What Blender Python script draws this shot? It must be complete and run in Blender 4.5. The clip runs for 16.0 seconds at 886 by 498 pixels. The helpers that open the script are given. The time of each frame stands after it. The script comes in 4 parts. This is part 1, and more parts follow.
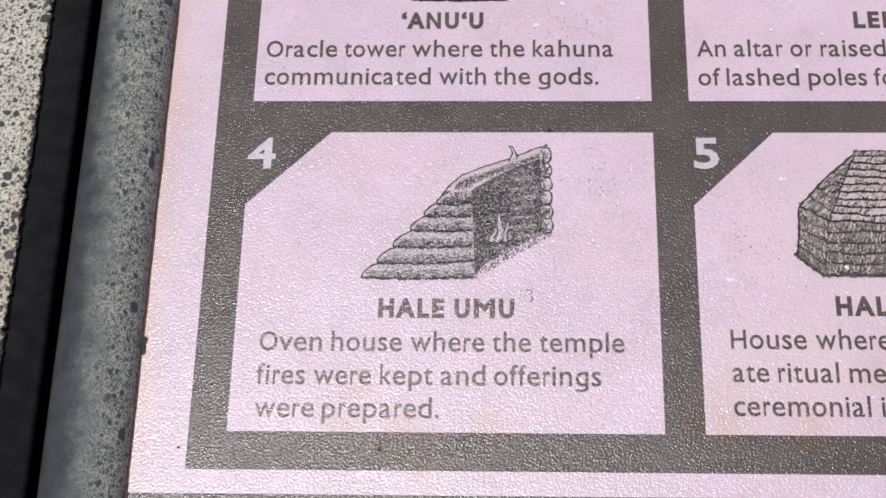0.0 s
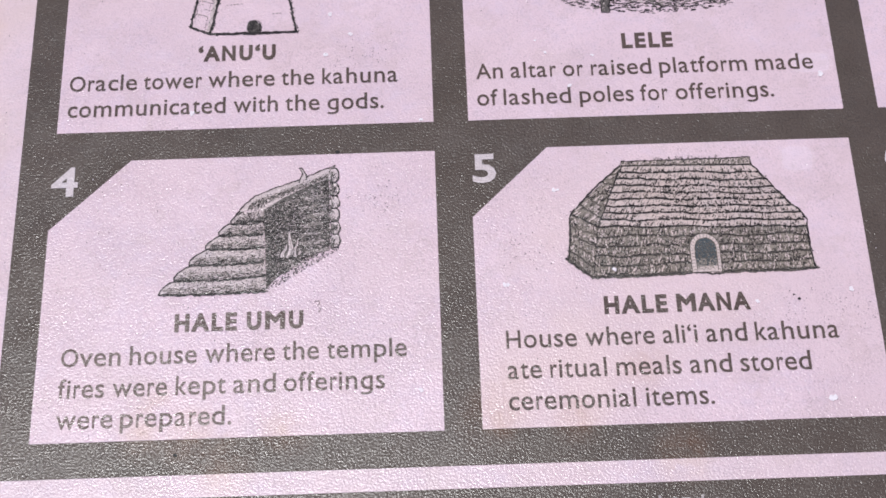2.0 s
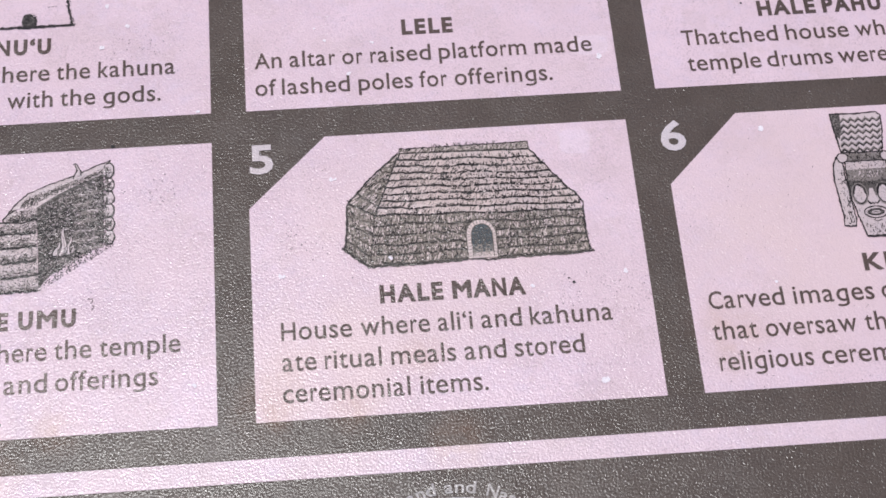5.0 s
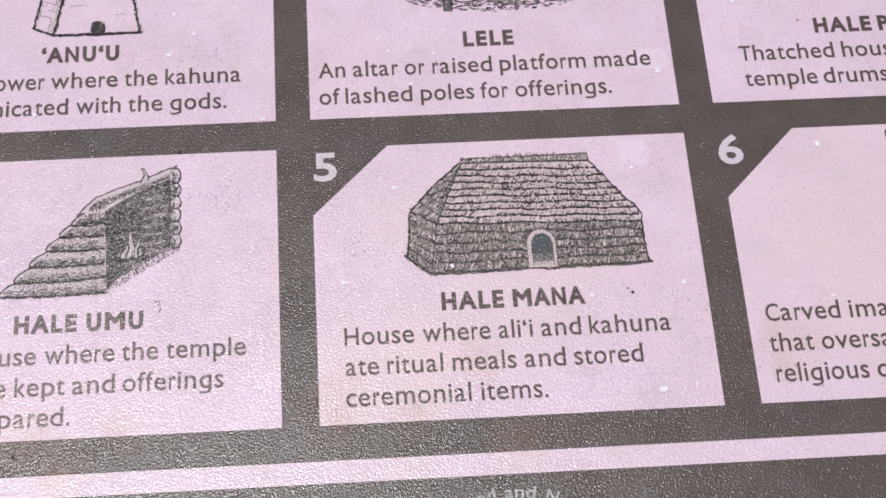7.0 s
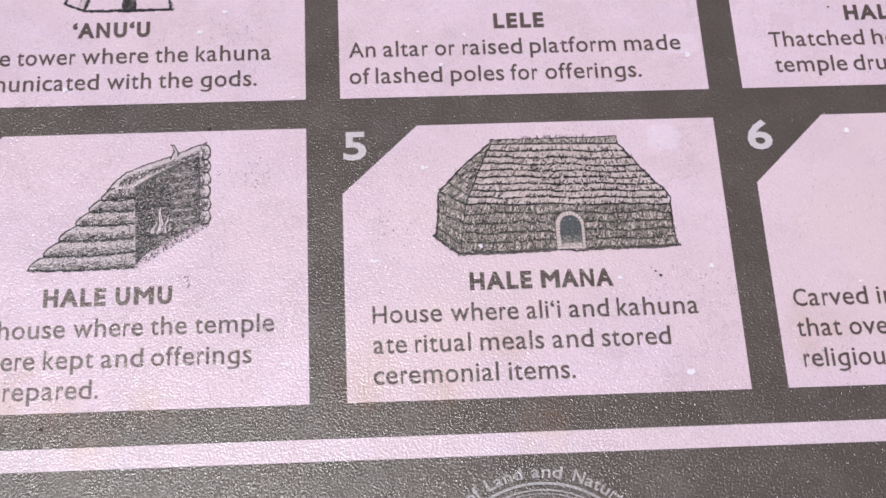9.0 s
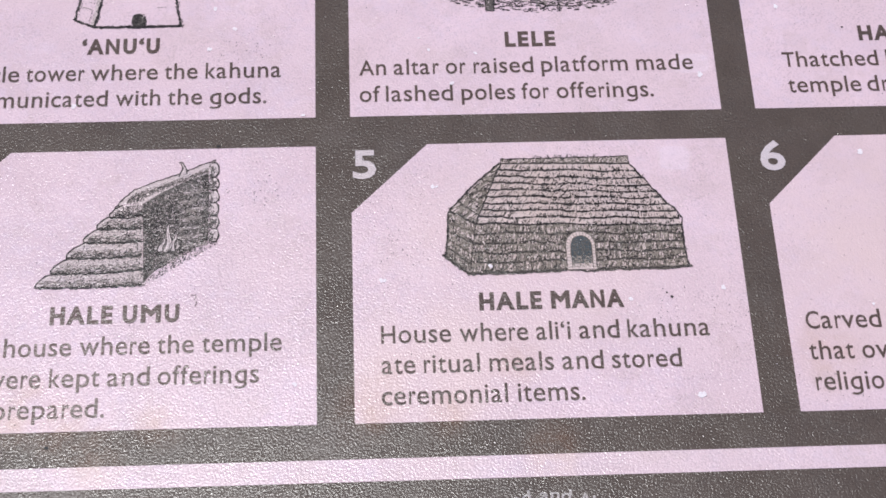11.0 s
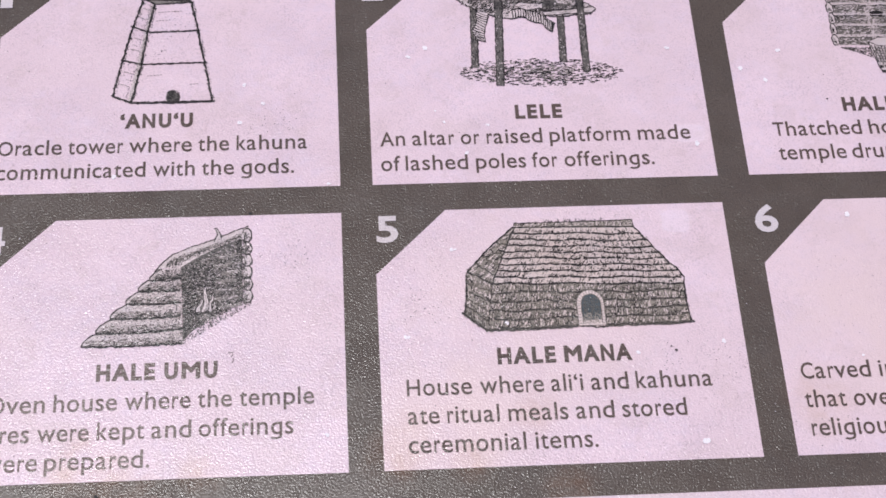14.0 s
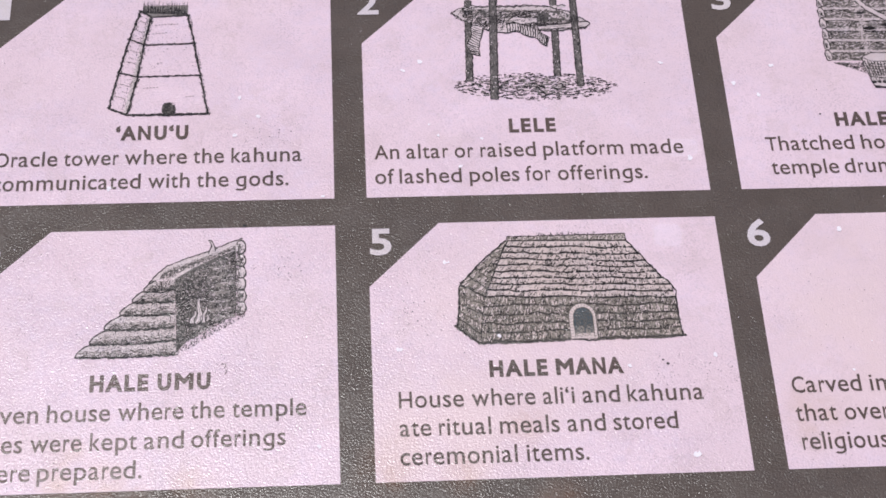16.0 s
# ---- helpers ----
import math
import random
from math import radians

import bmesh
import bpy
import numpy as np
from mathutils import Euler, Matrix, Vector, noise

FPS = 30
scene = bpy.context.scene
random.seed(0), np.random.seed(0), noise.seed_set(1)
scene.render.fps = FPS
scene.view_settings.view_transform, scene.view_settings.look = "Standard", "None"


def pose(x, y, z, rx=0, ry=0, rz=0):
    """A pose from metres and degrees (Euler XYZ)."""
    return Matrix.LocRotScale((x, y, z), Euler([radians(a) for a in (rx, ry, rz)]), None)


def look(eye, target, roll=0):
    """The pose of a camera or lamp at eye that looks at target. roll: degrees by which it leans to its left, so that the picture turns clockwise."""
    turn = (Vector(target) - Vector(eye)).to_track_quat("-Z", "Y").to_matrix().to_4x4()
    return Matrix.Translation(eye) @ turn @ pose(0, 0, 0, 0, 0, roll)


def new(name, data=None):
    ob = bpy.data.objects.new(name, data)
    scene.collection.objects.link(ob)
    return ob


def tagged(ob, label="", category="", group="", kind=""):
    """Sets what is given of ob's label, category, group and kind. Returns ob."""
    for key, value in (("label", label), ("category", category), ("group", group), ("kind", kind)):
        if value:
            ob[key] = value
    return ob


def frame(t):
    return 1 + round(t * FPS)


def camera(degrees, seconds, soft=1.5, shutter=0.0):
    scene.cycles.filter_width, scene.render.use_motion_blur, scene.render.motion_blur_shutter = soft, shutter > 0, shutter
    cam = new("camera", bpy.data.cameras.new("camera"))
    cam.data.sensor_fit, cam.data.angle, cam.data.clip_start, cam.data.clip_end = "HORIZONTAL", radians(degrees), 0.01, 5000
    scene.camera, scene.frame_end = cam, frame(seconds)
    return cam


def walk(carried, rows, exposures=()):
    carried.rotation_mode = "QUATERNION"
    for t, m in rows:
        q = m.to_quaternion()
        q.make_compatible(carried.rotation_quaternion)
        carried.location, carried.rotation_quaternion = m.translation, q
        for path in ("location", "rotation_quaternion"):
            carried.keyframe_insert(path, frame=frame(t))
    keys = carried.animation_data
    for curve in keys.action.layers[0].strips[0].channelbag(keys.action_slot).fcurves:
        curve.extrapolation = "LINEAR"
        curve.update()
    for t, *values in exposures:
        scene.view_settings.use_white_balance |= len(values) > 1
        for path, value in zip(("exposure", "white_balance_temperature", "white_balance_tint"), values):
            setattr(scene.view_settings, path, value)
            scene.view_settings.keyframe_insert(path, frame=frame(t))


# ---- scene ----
# ---- the camera and its walk ----
cam = camera(30.293, 16.0, soft=1.7)
PATH = [
    (0, (0.08360, -0.16097, 1.26025), (0.06370, 0.05562, 0.81003), -4.523),
    (0.2, (0.08647, -0.16248, 1.25967), (0.06798, 0.05481, 0.80973), -4.248),
    (0.5, (0.09405, -0.16444, 1.26156), (0.07700, 0.05338, 0.81182), -4.221),
    (0.7, (0.09806, -0.16910, 1.26382), (0.08091, 0.05174, 0.81556), -4.374),
    (1, (0.09964, -0.17257, 1.27192), (0.08835, 0.04866, 0.82366), -3.295),
    (1.2, (0.10533, -0.17412, 1.27176), (0.09287, 0.04939, 0.82467), -3.851),
    (1.5, (0.10733, -0.17796, 1.27864), (0.10344, 0.04830, 0.83278), -2.115),
    (1.7, (0.11459, -0.18291, 1.27955), (0.11261, 0.04723, 0.83566), -1.937),
    (2, (0.12725, -0.18776, 1.28056), (0.13129, 0.04446, 0.83777), -0.993),
    (2.2, (0.13509, -0.18786, 1.28649), (0.14797, 0.04326, 0.84329), 0.718),
    (2.5, (0.14932, -0.18818, 1.28660), (0.16283, 0.03971, 0.84175), 0.288),
    (2.7, (0.15839, -0.18904, 1.28732), (0.17655, 0.03904, 0.84273), 1.042),
    (3, (0.16247, -0.18552, 1.28604), (0.18801, 0.03909, 0.84006), 2.443),
    (3.2, (0.16951, -0.18816, 1.28271), (0.19819, 0.03722, 0.83731), 2.891),
    (3.5, (0.17251, -0.18447, 1.28281), (0.20559, 0.03665, 0.83558), 3.928),
    (3.7, (0.17380, -0.18459, 1.28335), (0.20725, 0.03688, 0.83632), 3.930),
    (5.8, (0.17053, -0.18311, 1.28167), (0.19790, 0.04030, 0.83520), 3.109),
    (6, (0.16409, -0.17994, 1.28235), (0.19150, 0.04105, 0.83468), 3.335),
    (6.2, (0.16203, -0.18142, 1.28182), (0.18742, 0.04143, 0.83494), 2.905),
    (6.5, (0.15556, -0.18354, 1.28519), (0.18288, 0.03984, 0.83870), 3.530),
    (7, (0.15768, -0.18795, 1.28895), (0.18260, 0.03868, 0.84396), 2.950),
    (7.5, (0.15553, -0.19179, 1.29015), (0.18058, 0.03632, 0.84592), 3.015),
    (8, (0.15956, -0.19252, 1.29089), (0.18369, 0.03426, 0.84593), 2.758),
    (8.5, (0.16000, -0.19278, 1.29089), (0.18481, 0.03338, 0.84565), 3.130),
    (8.7, (0.15996, -0.19441, 1.29112), (0.18127, 0.03165, 0.84565), 2.642),
    (9, (0.14983, -0.19280, 1.28689), (0.17293, 0.03300, 0.84138), 3.444),
    (9.2, (0.14620, -0.19643, 1.28603), (0.16963, 0.03059, 0.84115), 3.728),
    (11.3, (0.15286, -0.18944, 1.28383), (0.17112, 0.04224, 0.84112), 2.583),
    (11.5, (0.15699, -0.19467, 1.28746), (0.17382, 0.03834, 0.84539), 2.083),
    (12, (0.15566, -0.19526, 1.28819), (0.17668, 0.03769, 0.84627), 2.899),
    (12.2, (0.15430, -0.19351, 1.29278), (0.17401, 0.03812, 0.85011), 2.577),
    (12.5, (0.15155, -0.19662, 1.30126), (0.17407, 0.03786, 0.86023), 2.902),
    (12.7, (0.14889, -0.19788, 1.30405), (0.17481, 0.03802, 0.86397), 3.348),
    (13, (0.14941, -0.19932, 1.31527), (0.17850, 0.03863, 0.87648), 3.755),
    (13.2, (0.14377, -0.19775, 1.31725), (0.17257, 0.04202, 0.87944), 3.687),
    (13.5, (0.13375, -0.20456, 1.31840), (0.16585, 0.04043, 0.88372), 4.486),
    (13.7, (0.13252, -0.20421, 1.31793), (0.16295, 0.04114, 0.88333), 4.311),
    (14, (0.13020, -0.20942, 1.31704), (0.16074, 0.03799, 0.88361), 4.412),
    (14.5, (0.12916, -0.21294, 1.32088), (0.15707, 0.03564, 0.88795), 3.952),
    (15, (0.13067, -0.21508, 1.32166), (0.16119, 0.03453, 0.88950), 4.383),
    (15.5, (0.12839, -0.21451, 1.31827), (0.15907, 0.03603, 0.88666), 4.472),
    (16, (0.13398, -0.21077, 1.31945), (0.16344, 0.04000, 0.88789), 4.370),
]
walk(cam, [(t, look(eye, target, roll)) for t, eye, target, roll in PATH], [(0.0, 0.02), (3.5, 0.06), (9.0, 0.06), (16.0, 0.12)])

# ---- sky and sun ----
SUN = Vector((-0.16, 0.10, 1.0)).normalized()
world = bpy.data.worlds.new("sky")
scene.world = world
world.use_nodes = True
sky = world.node_tree.nodes.new("ShaderNodeTexSky")
sky.sky_type = "NISHITA"
sky.sun_disc = False
sky.sun_elevation = math.asin(SUN.z)
sky.sun_rotation = math.atan2(SUN.x, SUN.y)
back = world.node_tree.nodes["Background"]
back.inputs["Strength"].default_value = 0.07
world.node_tree.links.new(sky.outputs[0], back.inputs["Color"])
sun = new("sun", bpy.data.lights.new("sun", "SUN"))
sun.data.energy = 2.6
sun.data.angle = radians(0.6)
sun.data.color = (0.99, 0.985, 0.98)
sun.matrix_world = look(SUN * 5, (0, 0, 0))

Z0 = 0.80          # height of the sign's face
MM = 0.001
LIFT = 2e-5       # one layer of print


# ---- materials ----
class Nodes:
    """A small helper to string shader nodes together."""

    def __init__(self, name):
        self.mat = bpy.data.materials.new(name)
        self.mat.use_nodes = True
        self.tree = self.mat.node_tree
        self.bsdf = self.tree.nodes["Principled BSDF"]
        self.place = self.tree.nodes.new("ShaderNodeNewGeometry").outputs["Position"]

    def put(self, socket, value):
        if hasattr(value, "links"):
            self.tree.links.new(value, socket)
        else:
            socket.default_value = value

    def scaled(self, sx, sy, sz):
        n = self.tree.nodes.new("ShaderNodeMapping")
        n.inputs["Scale"].default_value = (sx, sy, sz)
        self.put(n.inputs["Vector"], self.place)
        return n.outputs[0]

    def noise(self, scale, detail=2.0, rough=0.5, where=None):
        n = self.tree.nodes.new("ShaderNodeTexNoise")
        self.put(n.inputs["Vector"], where or self.place)
        n.inputs["Scale"].default_value = scale
        n.inputs["Detail"].default_value = detail
        n.inputs["Roughness"].default_value = rough
        return n.outputs["Fac"]

    def cells(self, scale, where=None, feature="F1"):
        n = self.tree.nodes.new("ShaderNodeTexVoronoi")
        n.feature = feature
        self.put(n.inputs["Vector"], where or self.place)
        n.inputs["Scale"].default_value = scale
        return n.outputs["Distance"], n.outputs["Color"]

    def ramp(self, value, lo, hi, a=0.0, b=1.0):
        n = self.tree.nodes.new("ShaderNodeMapRange")
        n.interpolation_type = "SMOOTHSTEP"
        self.put(n.inputs["Value"], value)
        for key, v in (("From Min", lo), ("From Max", hi), ("To Min", a), ("To Max", b)):
            self.put(n.inputs[key], v)
        return n.outputs["Result"]

    def sum(self, op, a, b):
        n = self.tree.nodes.new("ShaderNodeMath")
        n.operation = op
        self.put(n.inputs[0], a)
        self.put(n.inputs[1], b)
        return n.outputs[0]

    def mix(self, fac, a, b):
        n = self.tree.nodes.new("ShaderNodeMix")
        n.data_type = "RGBA"
        self.put(n.inputs["Factor"], fac)
        self.put(n.inputs["A"], (*a, 1) if isinstance(a, tuple) else a)
        self.put(n.inputs["B"], (*b, 1) if isinstance(b, tuple) else b)
        return n.outputs["Result"]

    def axis(self, name):
        n = self.tree.nodes.new("ShaderNodeSeparateXYZ")
        self.put(n.inputs[0], self.place)
        return n.outputs[name]

    def bump(self, height, distance, strength=1.0, after=None):
        n = self.tree.nodes.new("ShaderNodeBump")
        n.inputs["Strength"].default_value = strength
        n.inputs["Distance"].default_value = distance
        self.put(n.inputs["Height"], height)
        if after is not None:
            self.put(n.inputs["Normal"], after)
        return n.outputs[0]

    def done(self, colour, rough=0.5, normal=None, metal=0.0, gloss=0.5):
        self.put(self.bsdf.inputs["Base Color"], (*colour, 1) if isinstance(colour, tuple) else colour)
        self.put(self.bsdf.inputs["Roughness"], rough)
        self.put(self.bsdf.inputs["Metallic"], metal)
        self.put(self.bsdf.inputs["Specular IOR Level"], gloss)
        if normal is not None:
            self.put(self.bsdf.inputs["Normal"], normal)
        return self.mat


def tint(c, k):
    return tuple(min(1.0, v * k) for v in c)


# rusty and brown stains on the face: x, y, reach in millimetres
AGED = ((200, 62, 62), (165, 20, 45), (325, 60, 70), (-27, 60, 14), (-27, 118, 22), (-27, 170, 34), (-27, 10, 14))
STAINS = ((146, 4, 16), (50, 2, 15), (36, 2, 13), (60, -7, 16), (80, 1, 12), (38, 13, 10), (172, 3, 12), (195, 20, 12), (205, -10, 14), (-27, 40, 7), (-27, 15, 8), (-27, 70, 6), (-27, 110, 6), (-27, -5, 8), (150, 12, 12), (295, 20, 18))


def printed(name, colour, mottle=0.10, stain=None, grain=0.10, rust=None, aged=0.0, faded=0.0):
    """Ink under the orange-peel film that covers the whole face of the sign."""
    n = Nodes(name)
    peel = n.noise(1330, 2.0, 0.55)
    base = n.mix(n.ramp(n.noise(38, 4, 0.6), 0.3, 0.7), tint(colour, 1 - mottle), tint(colour, 1 + mottle))
    cool = (colour[0] * 0.93, colour[1] * 0.99, min(1.0, colour[2] * 1.06))
    base = n.mix(n.ramp(n.noise(210, 4, 0.65), 0.40, 0.72, 0, 0.45), base, cool)
    warm = (colour[0] * 0.99, colour[1] * 0.985, colour[2] * 0.955)
    base = n.mix(n.ramp(n.noise(26, 5, 0.6), 0.42, 0.66, 0, 0.75), base, warm)
    scuff = n.ramp(n.noise(380, 6, 0.75), 0.50, 0.74, 0, 0.34)
    base = n.mix(scuff, base, tint(colour, 0.80))
    # thin dried dirt in clouds with crisp tide marks
    film = n.noise(58, 6, 0.72)
    tide = n.sum("MULTIPLY", n.ramp(film, 0.54, 0.60), n.ramp(film, 0.60, 0.70, 1.0, 0.35))
    base = n.mix(n.sum("MULTIPLY", tide, 0.26), base, (colour[0] * 0.80, colour[1] * 0.80, colour[2] * 0.72))
    # relief shade and dust painted into the film's pits, thicker in some places
    pit_shade = n.sum("MULTIPLY", n.ramp(peel, 0.32, 0.54, 1.0, 0.0), n.ramp(n.noise(75, 4, 0.6), 0.35, 0.70, 0.35, 1.0))
    base = n.mix(n.sum("MULTIPLY", pit_shade, grain), base, tint(colour, 0.46))
    if faded:
        # ink bleached thin, with gloss glare painted in, towards one corner of the sign
        off = n.tree.nodes.new("ShaderNodeVectorMath")
        off.operation = "DISTANCE"
        n.put(off.inputs[0], n.place)
        off.inputs[1].default_value = (0.030, 0.0, Z0)
        thin = n.sum("MULTIPLY", n.ramp(off.outputs["Value"], 0.015, 0.125, 1.0, 0.12), n.ramp(n.noise(130, 5, 0.7), 0.32, 0.66, 0.35, 1.0))
        base = n.mix(n.sum("MULTIPLY", thin, faded), base, (0.40, 0.29, 0.27))
    if aged:
        # broad yellowing of the print
        blush, cloud = None, n.ramp(n.noise(32, 5, 0.65), 0.30, 0.66, 0.25, 1.0)
        for x, y, reach in AGED:
            off = n.tree.nodes.new("ShaderNodeVectorMath")
            off.operation = "DISTANCE"
            n.put(off.inputs[0], n.place)
            off.inputs[1].default_value = (x * MM, y * MM, Z0)
            near = n.ramp(off.outputs["Value"], 0.2 * reach * MM, reach * MM, 1.0, 0.0)
            blush = near if blush is None else n.sum("MAXIMUM", blush, near)
        base = n.mix(n.sum("MULTIPLY", n.sum("MULTIPLY", blush, cloud), aged), base, (colour[0] * 0.99, colour[1] * 0.99, colour[2] * 0.895))
    if stain:
        cloud, total = n.noise(90, 4, 0.65), None
        for x, y, reach in STAINS:
            off = n.tree.nodes.new("ShaderNodeVectorMath")
            off.operation = "DISTANCE"
            n.put(off.inputs[0], n.place)
            off.inputs[1].default_value = (x * MM, y * MM, Z0)
            near = n.ramp(off.outputs["Value"], 0.0, reach * MM, 1.0, 0.0)
            total = near if total is None else n.sum("MAXIMUM", total, near)
        if rust is not None:
            # rust washed out from under the rail
            seep = n.sum("ADD", n.axis("X"), n.sum("MULTIPLY", n.sum("SUBTRACT", n.noise(60, 4, 0.6), 0.5), 0.008))
            total = n.sum("MAXIMUM", total, n.ramp(seep, rust * MM, (rust + 8.5) * MM, 1.0, 0.0))
        base = n.mix(n.sum("MULTIPLY", total, n.ramp(cloud, 0.30, 0.68, 0.10, 0.75)), base, stain)
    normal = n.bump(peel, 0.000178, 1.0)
    rough = n.ramp(n.noise(60, 3), 0.3, 0.7, 0.20, 0.290)
    return n.done(base, rough, normal, gloss=0.5)


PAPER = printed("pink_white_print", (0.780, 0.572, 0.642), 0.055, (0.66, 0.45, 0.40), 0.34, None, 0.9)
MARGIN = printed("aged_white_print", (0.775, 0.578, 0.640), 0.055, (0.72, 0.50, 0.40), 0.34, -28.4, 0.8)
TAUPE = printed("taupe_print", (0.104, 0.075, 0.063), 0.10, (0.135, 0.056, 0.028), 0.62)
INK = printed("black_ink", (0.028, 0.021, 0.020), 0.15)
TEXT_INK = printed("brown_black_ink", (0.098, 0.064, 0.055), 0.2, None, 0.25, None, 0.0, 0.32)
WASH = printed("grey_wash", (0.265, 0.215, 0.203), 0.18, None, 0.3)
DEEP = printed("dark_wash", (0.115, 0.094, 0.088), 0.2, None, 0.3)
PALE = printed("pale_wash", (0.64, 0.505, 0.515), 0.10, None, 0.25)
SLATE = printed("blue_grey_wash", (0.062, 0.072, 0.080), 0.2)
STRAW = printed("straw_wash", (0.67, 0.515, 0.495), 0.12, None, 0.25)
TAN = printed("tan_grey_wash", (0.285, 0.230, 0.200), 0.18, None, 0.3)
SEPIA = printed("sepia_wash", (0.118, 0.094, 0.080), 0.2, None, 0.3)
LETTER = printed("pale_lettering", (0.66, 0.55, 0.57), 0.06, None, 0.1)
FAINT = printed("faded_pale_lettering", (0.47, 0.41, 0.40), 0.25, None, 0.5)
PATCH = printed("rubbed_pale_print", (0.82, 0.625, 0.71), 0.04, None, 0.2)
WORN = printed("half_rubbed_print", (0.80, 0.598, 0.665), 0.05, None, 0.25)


def spots(n, scale, share, size, where=None):
    """1 inside scattered round flecks of uneven size."""
    dist, col = n.cells(scale, where)
    sep = n.tree.nodes.new("ShaderNodeSeparateColor")
    n.put(sep.inputs[0], col)
    radius = n.ramp(sep.outputs[0], 1 - share, 1.0, 0.0, size)
    edge = n.sum("SUBTRACT", radius, dist)
    return n.ramp(edge, -0.02, 0.05)


def fleck_metal():
    n = Nodes("flecked_grey_coating")
    wob = n.scaled(1.0, 0.75, 1.0)
    light = n.mix(n.ramp(n.noise(420, 4), 0.3, 0.7), (0.27, 0.26, 0.222), (0.40, 0.385, 0.335))
    # shade of the left rail's outer side painted in: dull grey, fainter flecks
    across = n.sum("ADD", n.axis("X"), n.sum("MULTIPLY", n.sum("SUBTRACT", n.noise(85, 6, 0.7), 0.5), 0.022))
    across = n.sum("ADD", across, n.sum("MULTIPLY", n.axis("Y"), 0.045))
    lit_share = n.ramp(across, -0.0465, -0.0310)
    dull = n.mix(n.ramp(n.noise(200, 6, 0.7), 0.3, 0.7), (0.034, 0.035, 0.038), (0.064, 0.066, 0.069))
    ground = n.mix(lit_share, dull, light)
    dark = (0.050, 0.050, 0.048)
    k = n.ramp(lit_share, 0, 1, 0.35, 1.0)
    # a net of fine flecks that run together, thinner in places
    net = n.ramp(n.noise(1850, 3.0, 0.65, wob), n.ramp(n.noise(150, 3), 0.3, 0.7, 0.44, 0.50), 0.55)
    ground = n.mix(n.sum("MULTIPLY", net, n.sum("MULTIPLY", k, 0.86)), ground, dark)
    long = n.scaled(1.0, 0.62, 1.0)
    for scale, share, size, where in ((1050, 0.60, 0.50, wob), (520, 0.40, 0.44, wob), (270, 0.24, 0.40, long), (160, 0.20, 0.32, long)):
        ground = n.mix(n.sum("MULTIPLY", spots(n, scale, share, size, where), k), ground, dark)
    return n.done(ground, 0.55, n.bump(n.noise(600, 4), 0.0003, 0.7), gloss=0.35)


def fleck_stone():
    n = Nodes("flecked_cream_stone")
    ground = n.mix(n.ramp(n.noise(120, 5, 0.6), 0.3, 0.7), (0.56, 0.50, 0.40), (0.73, 0.66, 0.53))
    rust = n.ramp(n.sum("ADD", n.axis("X"), n.sum("MULTIPLY", n.noise(45, 4), 0.012)), -0.073, -0.062)
    inner = n.ramp(n.axis("X"), -0.066, -0.062, 1.0, 0.0)
    ground = n.mix(n.sum("MULTIPLY", n.sum("MULTIPLY", rust, inner), 0.6), ground, (0.48, 0.34, 0.19))
    net = n.ramp(n.noise(1000, 3, 0.65), 0.50, 0.56)
    ground = n.mix(n.sum("MULTIPLY", net, 0.75), ground, (0.11, 0.10, 0.095))
    warp = n.tree.nodes.new("ShaderNodeVectorMath")
    warp.operation = "MULTIPLY_ADD"
    cloud = n.tree.nodes.new("ShaderNodeTexNoise")
    cloud.inputs["Scale"].default_value = 500
    n.put(cloud.inputs["Vector"], n.place)
    n.put(warp.inputs[0], cloud.outputs["Color"])
    warp.inputs[1].default_value = (0.0016, 0.0016, 0.0016)
    n.put(warp.inputs[2], n.place)
    for scale, share, size in ((1000, 0.60, 0.50), (600, 0.65, 0.50), (360, 0.55, 0.46), (220, 0.35, 0.42)):
        ground = n.mix(spots(n, scale, share, size, warp.outputs[0]), ground, (0.060, 0.058, 0.060))
    # coating that has crept over the arris in crumbs
    creep = n.sum("ADD", n.ramp(n.axis("X"), -0.0755, -0.0712), n.sum("MULTIPLY", n.sum("SUBTRACT", n.noise(420, 5, 0.75), 0.5), 1.6))
    inside = n.ramp(n.axis("X"), -0.0710, -0.0705, 1.0, 0.0)
    ground = n.mix(n.sum("MULTIPLY", n.ramp(creep, 0.80, 0.88), inside), ground, (0.020, 0.020, 0.022))
    return n.done(ground, 0.75, n.bump(n.noise(300, 5), 0.0006, 0.8), gloss=0.3)


def charcoal():
    n = Nodes("charcoal_coating")
    base = n.mix(n.ramp(n.noise(160, 5, 0.65), 0.3, 0.72), (0.0095, 0.0085, 0.0096), (0.0185, 0.0166, 0.0184))
    return n.done(base, 0.85, n.bump(n.noise(500, 4), 0.0003, 0.6), gloss=0.12)


def plain(name, a, b, scale, rough, relief):
    n = Nodes(name)
    base = n.mix(n.ramp(n.noise(scale, 5, 0.6), 0.3, 0.7), a, b)
    return n.done(base, rough, n.bump(n.noise(scale * 4, 4), relief, 0.8))


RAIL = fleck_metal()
STONE = fleck_stone()
CHAR = charcoal()
GRASS = plain("dry_grass_soil", (0.07, 0.075, 0.03), (0.14, 0.11, 0.06), 9, 0.9, 0.02)
GRIME = plain("rust_brown_grime", (0.07, 0.036, 0.028), (0.17, 0.09, 0.065), 600, 0.8, 0.0002)
DIRT = plain("black_dirt", (0.012, 0.010, 0.010), (0.03, 0.026, 0.025), 900, 0.7, 0.0001)
DUST = plain("grey_brown_dust", (0.16, 0.11, 0.11), (0.30, 0.22, 0.22), 900, 0.8, 0.0001)
